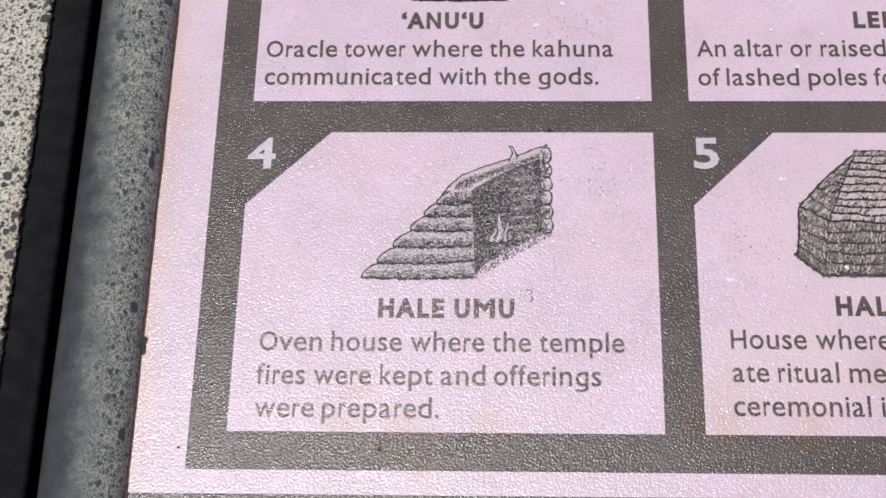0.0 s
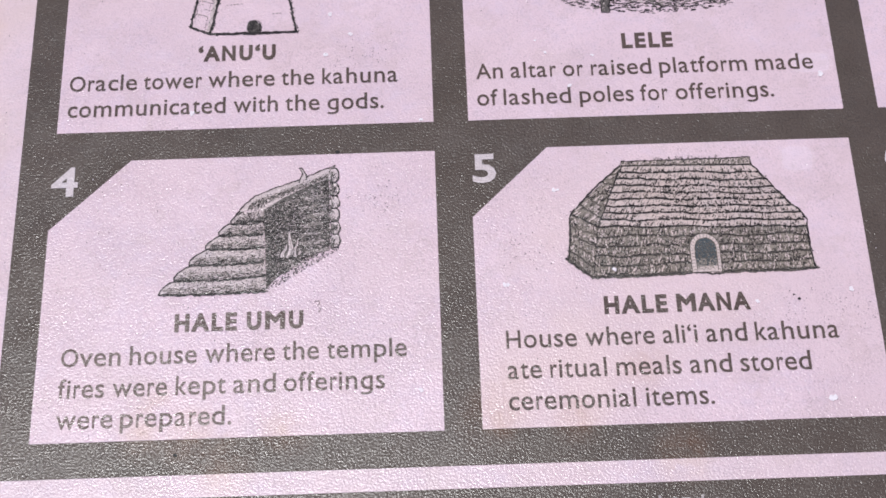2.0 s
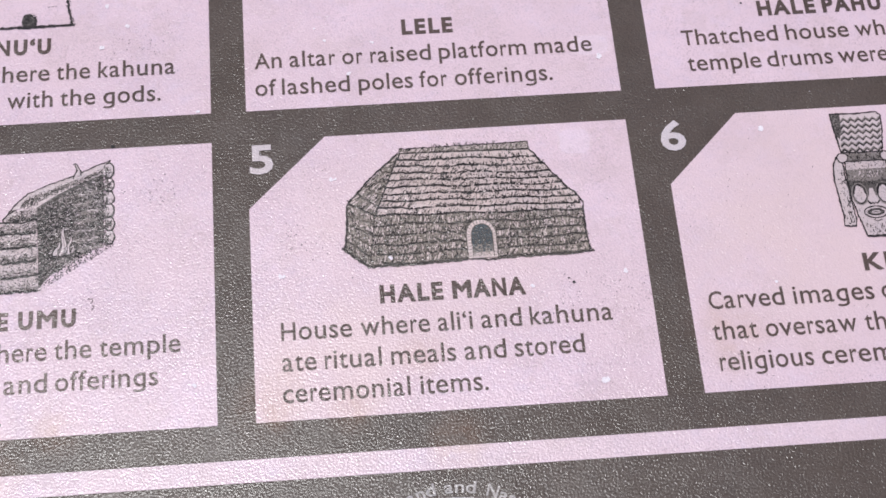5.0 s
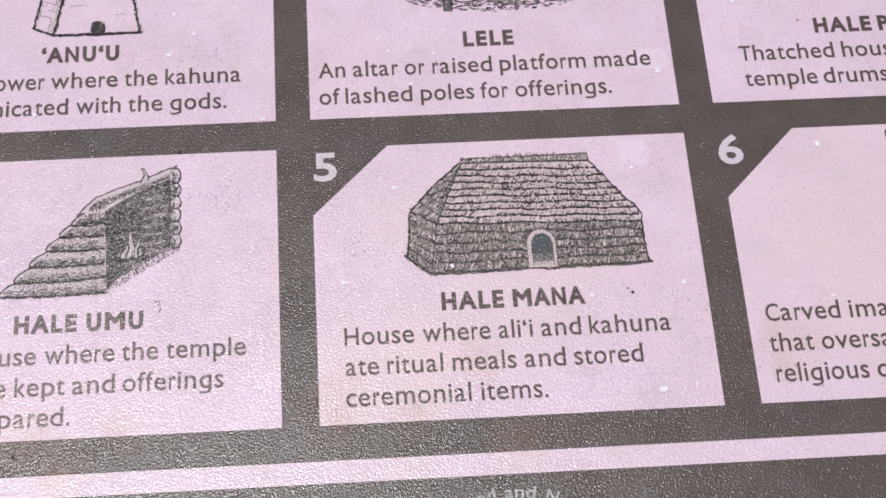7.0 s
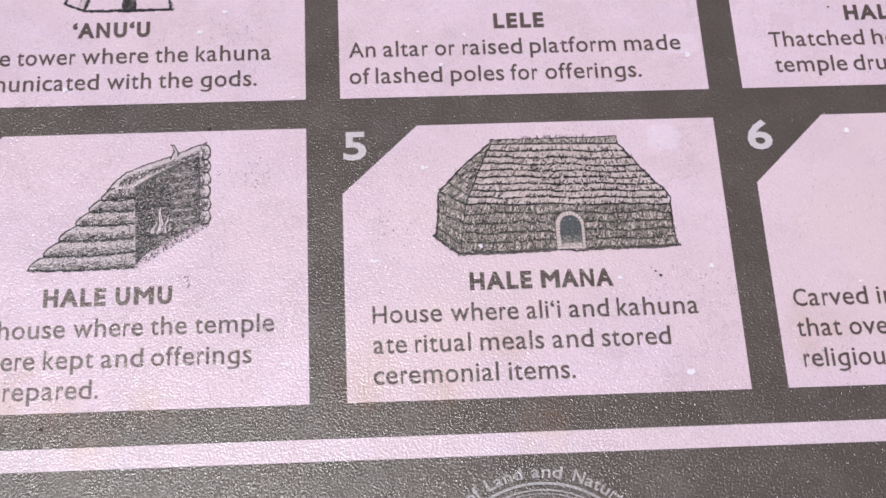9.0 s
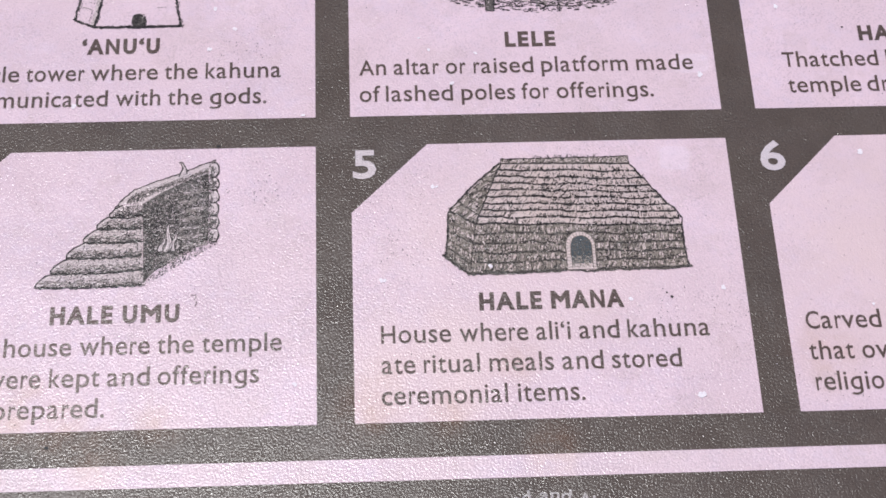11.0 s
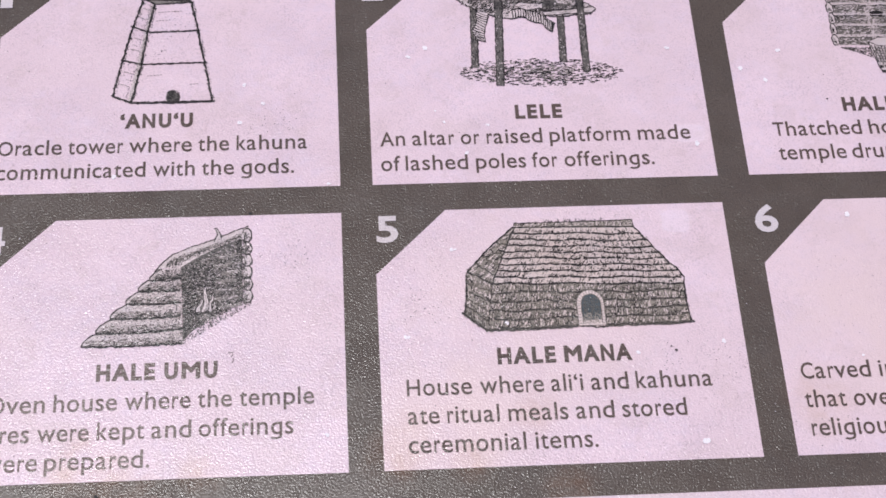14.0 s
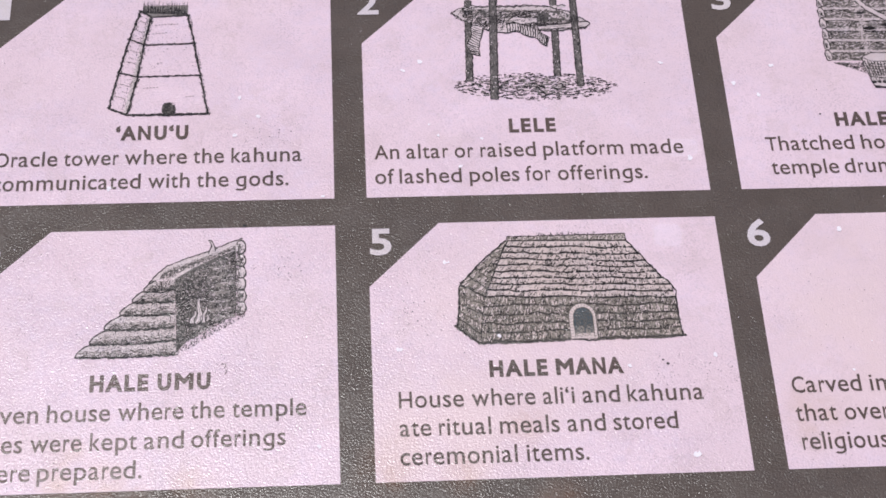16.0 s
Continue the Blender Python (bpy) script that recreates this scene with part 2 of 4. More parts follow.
CHALK = plain("white_chalky_spatter", (0.83, 0.71, 0.77), (0.92, 0.84, 0.89), 900, 0.6, 0.0001)


# ---- building helpers ----
def part(name, data, material, parent, label=""):
    """Links a mesh (or bmesh) as one part under a thing or a part."""
    if isinstance(data, bmesh.types.BMesh):
        me = bpy.data.meshes.new(name)
        data.to_mesh(me)
        data.free()
    else:
        me = data
    for m in material if isinstance(material, (list, tuple)) else (material,):
        me.materials.append(m)
    ob = new(name, me)
    ob.parent = parent
    return tagged(ob, label)


def thing(name, label, category, where=(0, 0, 0), **more):
    ob = new(name)
    ob.location = where
    return tagged(ob, label, category, **more)


def box(x0, x1, y0, y1, z0, z1, bevel=0.0, steps=2):
    bm = bmesh.new()
    bmesh.ops.create_cube(bm, size=1.0)
    for v in bm.verts:
        v.co = ((x0 + x1) / 2 + v.co.x * (x1 - x0), (y0 + y1) / 2 + v.co.y * (y1 - y0), (z0 + z1) / 2 + v.co.z * (z1 - z0))
    if bevel:
        bmesh.ops.bevel(bm, geom=bm.edges[:], offset=bevel, segments=steps, affect="EDGES", profile=0.5)
    return bm


class Ink:
    """Gathers flat print: shapes in millimetres on the sign's face, lift in fiftieths of a millimetre."""

    def __init__(self, seed=1):
        self.v, self.f, self.m = [], [], []
        self.rnd = random.Random(seed)

    def shape(self, pts, slot=0, lift=10):
        i, lift = len(self.v), lift + self.rnd.uniform(0, 0.95)
        self.v += [(x * MM, y * MM, lift * LIFT) for x, y in pts]
        self.f.append(tuple(range(i, i + len(pts))))
        self.m.append(slot)

    def line(self, pts, w=0.35, slot=0, lift=16, wob=0.0, step=0.8, taper=False):
        """A pen stroke along pts, uneven in width and course."""
        r, path = self.rnd, []
        for (xa, ya), (xb, yb) in zip(pts, pts[1:]):
            k = max(1, int(math.hypot(xb - xa, yb - ya) / step)) if wob else 1
            path += [(xa + (xb - xa) * j / k, ya + (yb - ya) * j / k) for j in range(k)]
        path.append(pts[-1])
        if wob:
            path = [(x + r.uniform(-wob, wob), y + r.uniform(-wob, wob)) for x, y in path]
        last, i, lift = len(path) - 1, len(self.v), lift + r.uniform(0, 0.95)
        for j, (x, y) in enumerate(path):
            xa, ya = path[max(j - 1, 0)]
            xb, yb = path[min(j + 1, last)]
            d = math.hypot(xb - xa, yb - ya) or 1.0
            h = w / 2 * (1 if not wob else r.uniform(0.55, 1.35))
            if taper:
                h *= 1.0 - 0.75 * j / last
            nx, ny = -(yb - ya) / d * h, (xb - xa) / d * h
            self.v += [((x + nx) * MM, (y + ny) * MM, lift * LIFT), ((x - nx) * MM, (y - ny) * MM, lift * LIFT)]
        for j in range(last):
            self.f.append((i + 2 * j, i + 2 * j + 1, i + 2 * j + 3, i + 2 * j + 2))
            self.m.append(slot)

    def blob(self, x, y, rx, ry=None, slot=0, lift=14, n=8, rough=0.25, turn=0.0):
        ry, r = ry or rx, self.rnd
        c, s, out = math.cos(turn), math.sin(turn), []
        for j in range(n):
            a, k = 2 * math.pi * j / n, 1 + r.uniform(-rough, rough)
            u, v = rx * k * math.cos(a), ry * k * math.sin(a)
            out.append((x + c * u - s * v, y + s * u + c * v))
        self.shape(out, slot, lift)

    def stipple(self, quad, count, lo=0.08, hi=0.2, slot=0, lift=16, low=False):
        """Dots over a four-cornered field; low: crowded towards its lower edge."""
        r = self.rnd
        for _ in range(count):
            u, v = r.random(), r.random()
            self.blob(*at(quad, u, v * v if low else v), r.uniform(lo, hi), slot=slot, lift=lift, n=5)

    def scribble(self, quad, count, length=1.2, w=0.2, slot=0, lift=15, slant=None):
        r = self.rnd
        for _ in range(count):
            x, y = at(quad, r.random(), r.random())
            a = r.uniform(0, math.pi) if slant is None else slant + r.uniform(-0.35, 0.35)
            k = length * r.uniform(0.4, 1.0) / 2
            self.line([(x - k * math.cos(a), y - k * math.sin(a)), (x + k * math.cos(a), y + k * math.sin(a))], w * r.uniform(0.6, 1.3), slot, lift)

    def mesh(self, name):
        me = bpy.data.meshes.new(name)
        me.from_pydata(self.v, [], self.f)
        me.polygons.foreach_set("material_index", self.m)
        me.update()
        return me


def at(quad, u, v):
    """A point in the field of four corners: lower left, lower right, upper right, upper left."""
    (ax, ay), (bx, by), (cx, cy), (dx, dy) = quad
    return ((ax * (1 - u) + bx * u) * (1 - v) + (dx * (1 - u) + cx * u) * v, (ay * (1 - u) + by * u) * (1 - v) + (dy * (1 - u) + cy * u) * v)


def glyphs(text):
    """The built-in font's outlines of a text as triangles: vertices, faces."""
    cu = bpy.data.curves.new("lettering", "FONT")
    cu.body, cu.size, cu.resolution_u = text, 1.0, 3
    ob = new("lettering", cu)
    me = bpy.data.meshes.new_from_object(ob.evaluated_get(bpy.context.evaluated_depsgraph_get()))
    vs, fs = [tuple(v.co) for v in me.vertices], [tuple(p.vertices) for p in me.polygons]
    bpy.data.objects.remove(ob)
    bpy.data.curves.remove(cu)
    bpy.data.meshes.remove(me)
    return vs, fs


GLYPH = {}


def hooked():
    """A single-storey g: the q's bowl and stem, its foot bent round into a hook."""
    vs, fs = glyphs("q")
    low = min(p[1] for p in vs)
    a, b = sorted((j for j, p in enumerate(vs) if p[1] < low + 1e-4), key=lambda j: vs[j][0])[:2]
    (xl, _, _), (xr, _, _) = vs[a], vs[b]
    left, wide, y0 = min(p[0] for p in vs), xr - xl, low * 0.30
    vs[a], vs[b] = (xl, y0, 0), (xr, y0, 0)
    cx, tall = left + (xl - left) * 0.52, y0 - low
    inner, outer = [a], [b]
    for j in range(1, 11):
        t = radians(-138 * j / 10)
        thin = wide * (0.95 - 0.12 * j / 10)
        outer.append(len(vs))
        vs.append((cx + (xr - cx) * math.cos(t), y0 + tall * math.sin(t), 0))
        inner.append(len(vs))
        vs.append((cx + (xr - wide - cx) * math.cos(t), y0 + (tall - thin) * math.sin(t), 0))
    q = fs[0]
    (xa, ya, _), (xb, yb, _), (xc, yc, _) = (vs[n] for n in q[:3])
    ahead = (xb - xa) * (yc - ya) - (yb - ya) * (xc - xa) > 0
    for j in range(10):
        quad = (inner[j], inner[j + 1], outer[j + 1], outer[j])
        fs.append(quad if ahead else quad[::-1])
    return vs, fs


def glyph(ch):
    if ch not in GLYPH:
        vs, fs = hooked() if ch == "g" else glyphs(ch)
        xs, ys = [p[0] for p in vs], [p[1] for p in vs]
        GLYPH[ch] = vs, fs, min(xs), max(xs), min(ys), max(ys)
    return GLYPH[ch]


CAP_UNIT, X_UNIT, ASC_UNIT, DESC_UNIT = glyph("H")[5], glyph("x")[5], glyph("d")[5], -glyph("p")[4]
# advance and side bearings of a humanist sans, in thousandths of its em
SPACING = {
    "a": (482, 34, 52), "c": (448, 38, 26), "d": (564, 38, 73), "e": (501, 38, 32), "f": (292, 20, -12), "g": (559, 38, 73), "h": (555, 73, 68),
    "i": (234, 70, 70), "k": (469, 73, 3), "l": (236, 73, 73), "m": (834, 73, 68), "n": (555, 73, 68), "o": (549, 38, 38), "p": (569, 73, 38),
    "r": (327, 73, 10), "s": (396, 36, 34), "t": (331, 18, 14), "u": (551, 68, 73), "v": (481, 5, 5), "w": (736, 16, 16),
    "A": (630, 4, 4), "C": (580, 36, 30), "E": (510, 76, 36), "H": (665, 74, 74), "I": (256, 74, 74), "K": (570, 74, 0), "L": (490, 76, 10),
    "M": (830, 60, 60), "N": (674, 74, 74), "O": (689, 36, 36), "P": (552, 74, 30), "T": (497, 2, 2), "U": (656, 72, 72), ".": (207, 60, 60), "\u2018": (240, 50, 50),
}
THIN = "il.I\u2018"


def swollen(v, fs, w):
    """A flat outline with a rim of width w grown outward along its edge."""
    out, f = [(x, y, 0) for x, y in v], list(fs)
    if not w:
        return out, f
    seen = {}
    for q in fs:
        for a, b in zip(q, (*q[1:], q[0])):
            seen[(a, b)] = True
    rim = [(a, b) for a, b in seen if (b, a) not in seen]
    push, turn = {}, {}
    for q in fs[:1]:
        (xa, ya), (xb, yb), (xc, yc) = (v[n] for n in q[:3])
        side = 1 if (xb - xa) * (yc - ya) - (yb - ya) * (xc - xa) > 0 else -1
    for a, b in rim:
        dx, dy = v[b][0] - v[a][0], v[b][1] - v[a][1]
        d = math.hypot(dx, dy) or 1.0
        for n in (a, b):
            push.setdefault(n, []).append((side * dy / d, -side * dx / d))
    for n, normals in push.items():
        nx, ny = sum(p[0] for p in normals), sum(p[1] for p in normals)
        d = math.hypot(nx, ny) or 1.0
        nx, ny = nx / d, ny / d
        reach = w / max(0.55, nx * normals[0][0] + ny * normals[0][1])
        turn[n] = len(out)
        out.append((v[n][0] + nx * reach, v[n][1] + ny * reach, 1))
    f += [(a, turn[a], turn[b], b) for a, b in rim]
    return out, f


def lettering(name, words, base, cap, material, parent, weight=0.0, lift=16, label="", fill=False):
    """One line of print, a part for each letter: (word, left, right) in millimetres on a base line.
    weight: millimetres by which the strokes spread to each side; fill: stretched to the cap height."""
    k = (cap - 2 * weight) / CAP_UNIT
    tall, x_high = 1.05 * cap - 2 * weight, 0.725 * cap - 2 * weight
    for word, left, right in words:
        pen, ink = 0.0, []
        for ch in word:
            step, a, z = SPACING.get(ch, (550, 40, 40))
            ink.append((ch, pen + a, pen + step - z))
            pen += step
        lo, hi = ink[0][1], ink[-1][2]
        scale = (right - left) / (hi - lo)
        for ch, xa, xb in ink:
            vs, fs, g0, g1, h0, h1 = glyph(ch)
            wide, v = (xb - xa) * scale - 2 * weight, []
            if ch in THIN:
                wide = (g1 - g0) * k
            x0 = left + ((xa + xb) / 2 - lo) * scale - wide / 2
            for x, y, _ in vs:
                if fill:
                    y = (y - h0) / (h1 - h0) * (cap - 2 * weight)
                elif not ch.islower():
                    y *= k
                elif y < 0:
                    y *= 0.30 * cap / DESC_UNIT
                elif y <= X_UNIT:
                    y *= x_high / X_UNIT
                else:
                    y = x_high + (y - X_UNIT) * (tall - x_high) / (ASC_UNIT - X_UNIT)
                v.append((x0 + (x - g0) / (g1 - g0) * wide, base + weight + y))
            v, f = swollen(v, fs, weight)
            me = bpy.data.meshes.new(name)
            me.from_pydata([(x * MM, y * MM, (lift - 0.2 * low) * LIFT) for x, y, low in v], [], f)
            me.update()
            part(name, me, material, parent, label)


# ---- ground and plinth ----
def ground():
    bm = bmesh.new()
    bmesh.ops.create_grid(bm, x_segments=60, y_segments=60, size=1.0)
    for v in bm.verts:
        far = max(abs(v.co.x), abs(v.co.y))
        v.co *= 3 + 900 * far ** 5
        v.co.z = 0.02 * noise.noise(v.co * 0.9) if far < 0.9 else 0.0
    me = bpy.data.meshes.new("ground")
    bm.to_mesh(me)
    bm.free()
    me.materials.append(GRASS)
    tagged(new("ground", me), "dry grass and bare earth round the plinth", "ground", kind="structure")


ground()

X0, X1, Y0, Y1 = -0.0540, 0.4680, -0.1300, 0.2660      # outer edges of the sign's frame
GAP = 0.0170
plinth = thing("sign_plinth", "cream stone plinth with dark flecks, holding the sign in a recess", "plinth")
part("core", box(X0 - 0.30, X1 + 0.30, Y0 - 0.25, Y1 + 0.25, -0.02, Z0 - 0.07, 0.004), CHAR, plinth, "charcoal-coated core under the coping")


def coping(x0, x1, y0, y1):
    """A rim slab with a weathered, chipped arris; its sides are coated charcoal."""
    bm = bmesh.new()
    top, low, r = Z0 - 0.001, Z0 - 0.07, random.Random(5)
    ring = []
    for (xa, ya), (xb, yb) in zip(((x0, y0), (x1, y0), (x1, y1), (x0, y1)), ((x1, y0), (x1, y1), (x0, y1), (x0, y0))):
        k = max(2, int(math.hypot(xb - xa, yb - ya) / 0.0007))
        ring += [(xa + (xb - xa) * j / k, ya + (yb - ya) * j / k) for j in range(k)]
    cx, cy = (x0 + x1) / 2, (y0 + y1) / 2
    rows = [[], [], []]
    for x, y in ring:
        n = 0.0016 * abs(noise.noise(Vector((x * 160, y * 160, 1)))) + 0.0012 * max(0, noise.noise(Vector((x * 420, y * 420, 4)))) + 0.0012 * max(0, noise.noise(Vector((x * 1100, y * 1100, 9))))
        if r.random() < 0.03:
            n += r.uniform(0.001, 0.002)
        dx, dy = (1 if x < cx else -1) * (x in (x0, x1)), (1 if y < cy else -1) * (y in (y0, y1))
        rows[0].append(bm.verts.new((x + dx * n, y + dy * n, top)))
        rows[1].append(bm.verts.new((x + dx * n * 0.3, y + dy * n * 0.3, top - 0.0012 - n * 0.6)))
        rows[2].append(bm.verts.new((x, y, low)))
    bm.faces.new(rows[0])
    for a, b in ((0, 1), (1, 2)):
        for j in range(len(ring)):
            q = (j + 1) % len(ring)
            face = bm.faces.new((rows[a][j], rows[b][j], rows[b][q], rows[a][q]))
            face.material_index = 1
    bm.faces.new(rows[2][::-1]).material_index = 1
    return bm


for x0, x1, y0, y1 in (
    (X0 - 0.30, X0 - GAP, Y0 - 0.25, Y1 + 0.25),
    (X1 + GAP, X1 + 0.30, Y0 - 0.25, Y1 + 0.25),
    (X0 - GAP + 0.001, X1 + GAP - 0.001, Y0 - 0.25, Y0 - GAP),
    (X0 - GAP + 0.001, X1 + GAP - 0.001, Y1 + GAP, Y1 + 0.25),
):
    part("coping", coping(x0, x1, y0, y1), (STONE, CHAR), plinth, "cream flecked stone rim with chipped edge")



def edging(length):
    """A charcoal-coated lip that slopes from the coping towards the sign, a little uneven."""
    bm, rows, n = bmesh.new(), [], 160
    prof = ((-0.0010, -0.0030), (0.0006, -0.0030), (0.0050, -0.0044), (0.0096, -0.0058), (0.0106, -0.0066), (0.0108, -0.0095), (0.0108, -0.060))
    for j in range(n + 1):
        y = length * j / n
        rows.append([bm.verts.new((x, y, z + 0.0003 * noise.noise(Vector((x * 200, y * 90, 5))))) for x, z in prof])
    for a, b in zip(rows, rows[1:]):
        for j in range(len(prof) - 1):
            bm.faces.new((a[j], a[j + 1], b[j + 1], b[j])).smooth = True
    bmesh.ops.recalc_face_normals(bm, faces=bm.faces[:])
    return bm


lip = part("edging", edging(Y1 - Y0 + 2 * GAP), CHAR, plinth, "charcoal-coated lip inside the stone rim")
lip.matrix_basis = pose(X0 - GAP, Y0 - GAP, Z0)

# ---- the sign ----
sign = thing("information_sign", "weathered printed information sign in a flecked grey metal frame", "sign", (0, 0, Z0))
IN_L, IN_R, IN_B, IN_T = -28.4, 442.4, -104.0, 240.0      # face inside the frame, millimetres
part("backing", box(X0 + 0.004, X1 - 0.004, Y0 + 0.004, Y1 - 0.004, -0.0695, -0.0030, 0.001), CHAR, sign, "charcoal backing tray")
part("panel", box(X0 + 0.006, X1 - 0.006, Y0 + 0.006, Y1 - 0.006, -0.0029, 0.0, 0.0), TAUPE, sign, "taupe printed face with orange-peel film")


def frame_rail(length):
    """A rounded frame rail along its own x, its inner foot on the face at y = 0."""
    bm = bmesh.new()
    prof = [(0.0, -0.0004), (0.0, 0.0016), (-0.0006, 0.0032)]
    for j in range(1, 15):
        a = math.pi * (0.06 + 0.86 * j / 15)
        prof.append((-0.0128 + 0.0128 * math.cos(a), 0.0004 + 0.0092 * math.sin(a) ** 0.8))
    prof += [(-0.0256, 0.0015), (-0.0256, -0.020), (-0.0230, -0.020)]
    n = 40
    rows = []
    for k in range(n + 1):
        s = k / n
        row = []
        for y, z in prof:
            # mitred ends
            row.append(bm.verts.new((y + s * (length - 2 * y), y, z + 0.00025 * noise.noise(Vector((s * length * 30, y * 80, 2))))))
        rows.append(row)
    for a, b in zip(rows, rows[1:]):
        for j in range(len(prof) - 1):
            bm.faces.new((a[j], b[j], b[j + 1], a[j + 1])).smooth = True
    bmesh.ops.recalc_face_normals(bm, faces=bm.faces[:])
    return bm


for x, y, turn, length in (
    (IN_L, IN_B, 0, IN_R - IN_L),
    (IN_R, IN_B, 90, IN_T - IN_B),
    (IN_R, IN_T, 180, IN_R - IN_L),
    (IN_L, IN_T, 270, IN_T - IN_B),
):
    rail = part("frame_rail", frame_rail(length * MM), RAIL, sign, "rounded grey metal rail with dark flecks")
    rail.matrix_basis = pose(x * MM, y * MM, 0, 0, 0, turn)

# white margin round the taupe border, and the strip above the lower band
marg = Ink(3)
BORDER_L, BORDER_B, BORDER_R, BORDER_T = -11.45, -11.9, 425.5, 223.7
marg.shape([(IN_L - 1, -19.3), (BORDER_L, -19.3), (BORDER_L, IN_T + 1), (IN_L - 1, IN_T + 1)], 0, 8)
marg.shape([(BORDER_R, -19.3), (IN_R + 1, -19.3), (IN_R + 1, IN_T + 1), (BORDER_R, IN_T + 1)], 0, 8)
marg.shape([(BORDER_L, -19.3), (BORDER_R, -19.3), (BORDER_R, BORDER_B), (BORDER_L, BORDER_B)], 0, 8)
marg.shape([(BORDER_L, BORDER_T), (BORDER_R, BORDER_T), (BORDER_R, IN_T + 1), (BORDER_L, IN_T + 1)], 0, 8)
part("margin", marg.mesh("margin"), MARGIN, sign, "pinkish white printed margin, browned by the frame")

# the six fields
W, STEP, CUT = 130.0, 142.0, 26.35
LOW, HIGH = (0.0, 102.2), (113.95, 212.25)


def field(col, row, label):
    x, (y0, y1) = STEP * col, (HIGH if row else LOW)
    ink = Ink(1)
    ink.shape([(x, y0), (x + W, y0), (x + W, y1), (x + CUT, y1), (x, y1 - CUT)], 0, 8)
    return part("field", ink.mesh("field"), PAPER, sign, label)


tower_field = field(0, 1, "pink-white field with a stepped tower drawing")
altar_field = field(1, 1, "pink-white field with a pole platform drawing")
drum_field = field(2, 1, "pink-white field with a thatched drum house drawing")
oven_field = field(0, 0, "pink-white field with a lean-to oven house drawing")
house_field = field(1, 0, "pink-white field with a large thatched house drawing")
image_field = field(2, 0, "pink-white field with a carved post drawing")

DRAWING = (INK, WASH, DEEP, PALE, SLATE)
SUNNED = (INK, TAN, SEPIA, STRAW, SLATE)


# ---- the drawings ----
def oven_house():
    """A low lean-to of rolled thatch with a dark open front."""
    k = Ink(31)
    left = ((38.2, 50.3), (42.8, 55.4), (47.6, 61.0), (52.8, 66.7), (57.1, 71.8), (61.0, 76.0), (64.4, 80.6))
    right = ((73.2, 50.6), (72.9, 56.2), (72.6, 61.6), (72.4, 66.7), (72.2, 71.9), (72.1, 76.7), (72.0, 81.2))
    for (xa, ya), (xb, yb), (xc, yc), (xd, yd) in zip(left, left[1:], right[1:], right):
        nose = [(xa, ya), (xa + 0.1, ya + 1.3), (xa + 1.5, ya + 3.1), (xa + 3.3, ya + 4.4), (xb + 0.8, yb)]
        k.shape([*nose, (xc, yc), (xd, yd)], 3, 11)
        k.line(nose, 0.5, 0, 18, 0.14)
        k.line([(xa, ya), ((xa + xd) / 2, ya - 0.25), (xd, yd)], 0.75, 0, 18, 0.24)
        q = ((xa + 0.6, ya), (xd, yd), (xc, yc - 0.4), (xb + 0.5, yb - 0.4))
        k.stipple(q, int(220 + (xd - xa) * 11), 0.07, 0.22, 0, 16, True)
        k.scribble(((xa + 1, ya), (xd, yd), (xd, yd + 2.6), (xa + 2, ya + 2.6)), int((xd - xa) * 3.0), 2.2, 0.26, 1, 13, 0.05)
        k.stipple(((xd - 6, yd), (xd, yd), (xc, yc), (xc - 5, yc)), 70, 0.07, 0.18)
        k.scribble(((xa + 1, ya), (xd, yd), (xd, yd + 1.6), (xa + 1.6, ya + 1.6)), 60, 1.4, 0.17, 0, 16, 0.3)
    # dark inside
    k.shape([(72.0, 81.2), (78.5, 85.6), (86.5, 89.6), (93.8, 92.6), (94.2, 67.4), (89.0, 63.4), (86.0, 62.6), (80.0, 57.4), (77.0, 56.0), (73.2, 51.2)], 2, 11)
    inner = ((73.4, 53.5), (93.8, 66.0), (93.6, 92.0), (72.4, 80.8))
    k.scribble(inner, 900, 1.5, 0.2, 0, 15)
    k.scribble(((72.6, 66), (84, 72), (84, 87.5), (72.2, 80.8)), 420, 1.6, 0.2, 0, 15)
    k.scribble(((73.2, 54.5), (78.5, 58.0), (79.0, 82.5), (72.4, 79.5)), 260, 1.3, 0.24, 0, 17, 1.2)
    k.scribble(inner, 900, 1.2, 0.2, 1, 16)
    k.scribble(inner, 620, 0.8, 0.18, 3, 16)
    k.scribble(((92.0, 66.0), (95.0, 67.5), (95.0, 93.0), (92.0, 91.0)), 130, 1.3, 0.26, 0, 18)
    k.scribble(inner, 380, 1.3, 0.24, 0, 17)
    for j in range(7):
        y = 63.5 + 3.4 * j
        k.scribble(((85.2, y), (93.0, y + 1.5), (93.0, y + 2.6), (85.2, y + 1.3)), 26, 2.6, 0.28, 1, 17, 0.12)
        k.scribble(((85.2, y), (93.0, y + 1.5), (93.0, y + 2.6), (85.2, y + 1.3)), 12, 1.6, 0.22, 3, 17, 0.12)
    for base, tip, w, bend in (((78.6, 62.6), (79.6, 68.2), 1.5, -0.7), ((80.6, 62.8), (81.4, 74.0), 1.9, 0.9), ((82.6, 63.0), (83.2, 70.4), 1.5, -0.8), ((83.8, 63.6), (84.6, 67.0), 1.0, 0.5)):
        tongue, back_side = [], []
        for j in range(9):
            v = j / 8
            x = base[0] + (tip[0] - base[0]) * v + bend * math.sin(v * 6.3) * 0.6
            y, half = base[1] + (tip[1] - base[1]) * v, w * 0.60 * (1 - v) ** 0.7
            tongue.append((x - half, y))
            back_side.append((x + half, y))
        k.shape([*tongue, *back_side[::-1]], 3, 18)
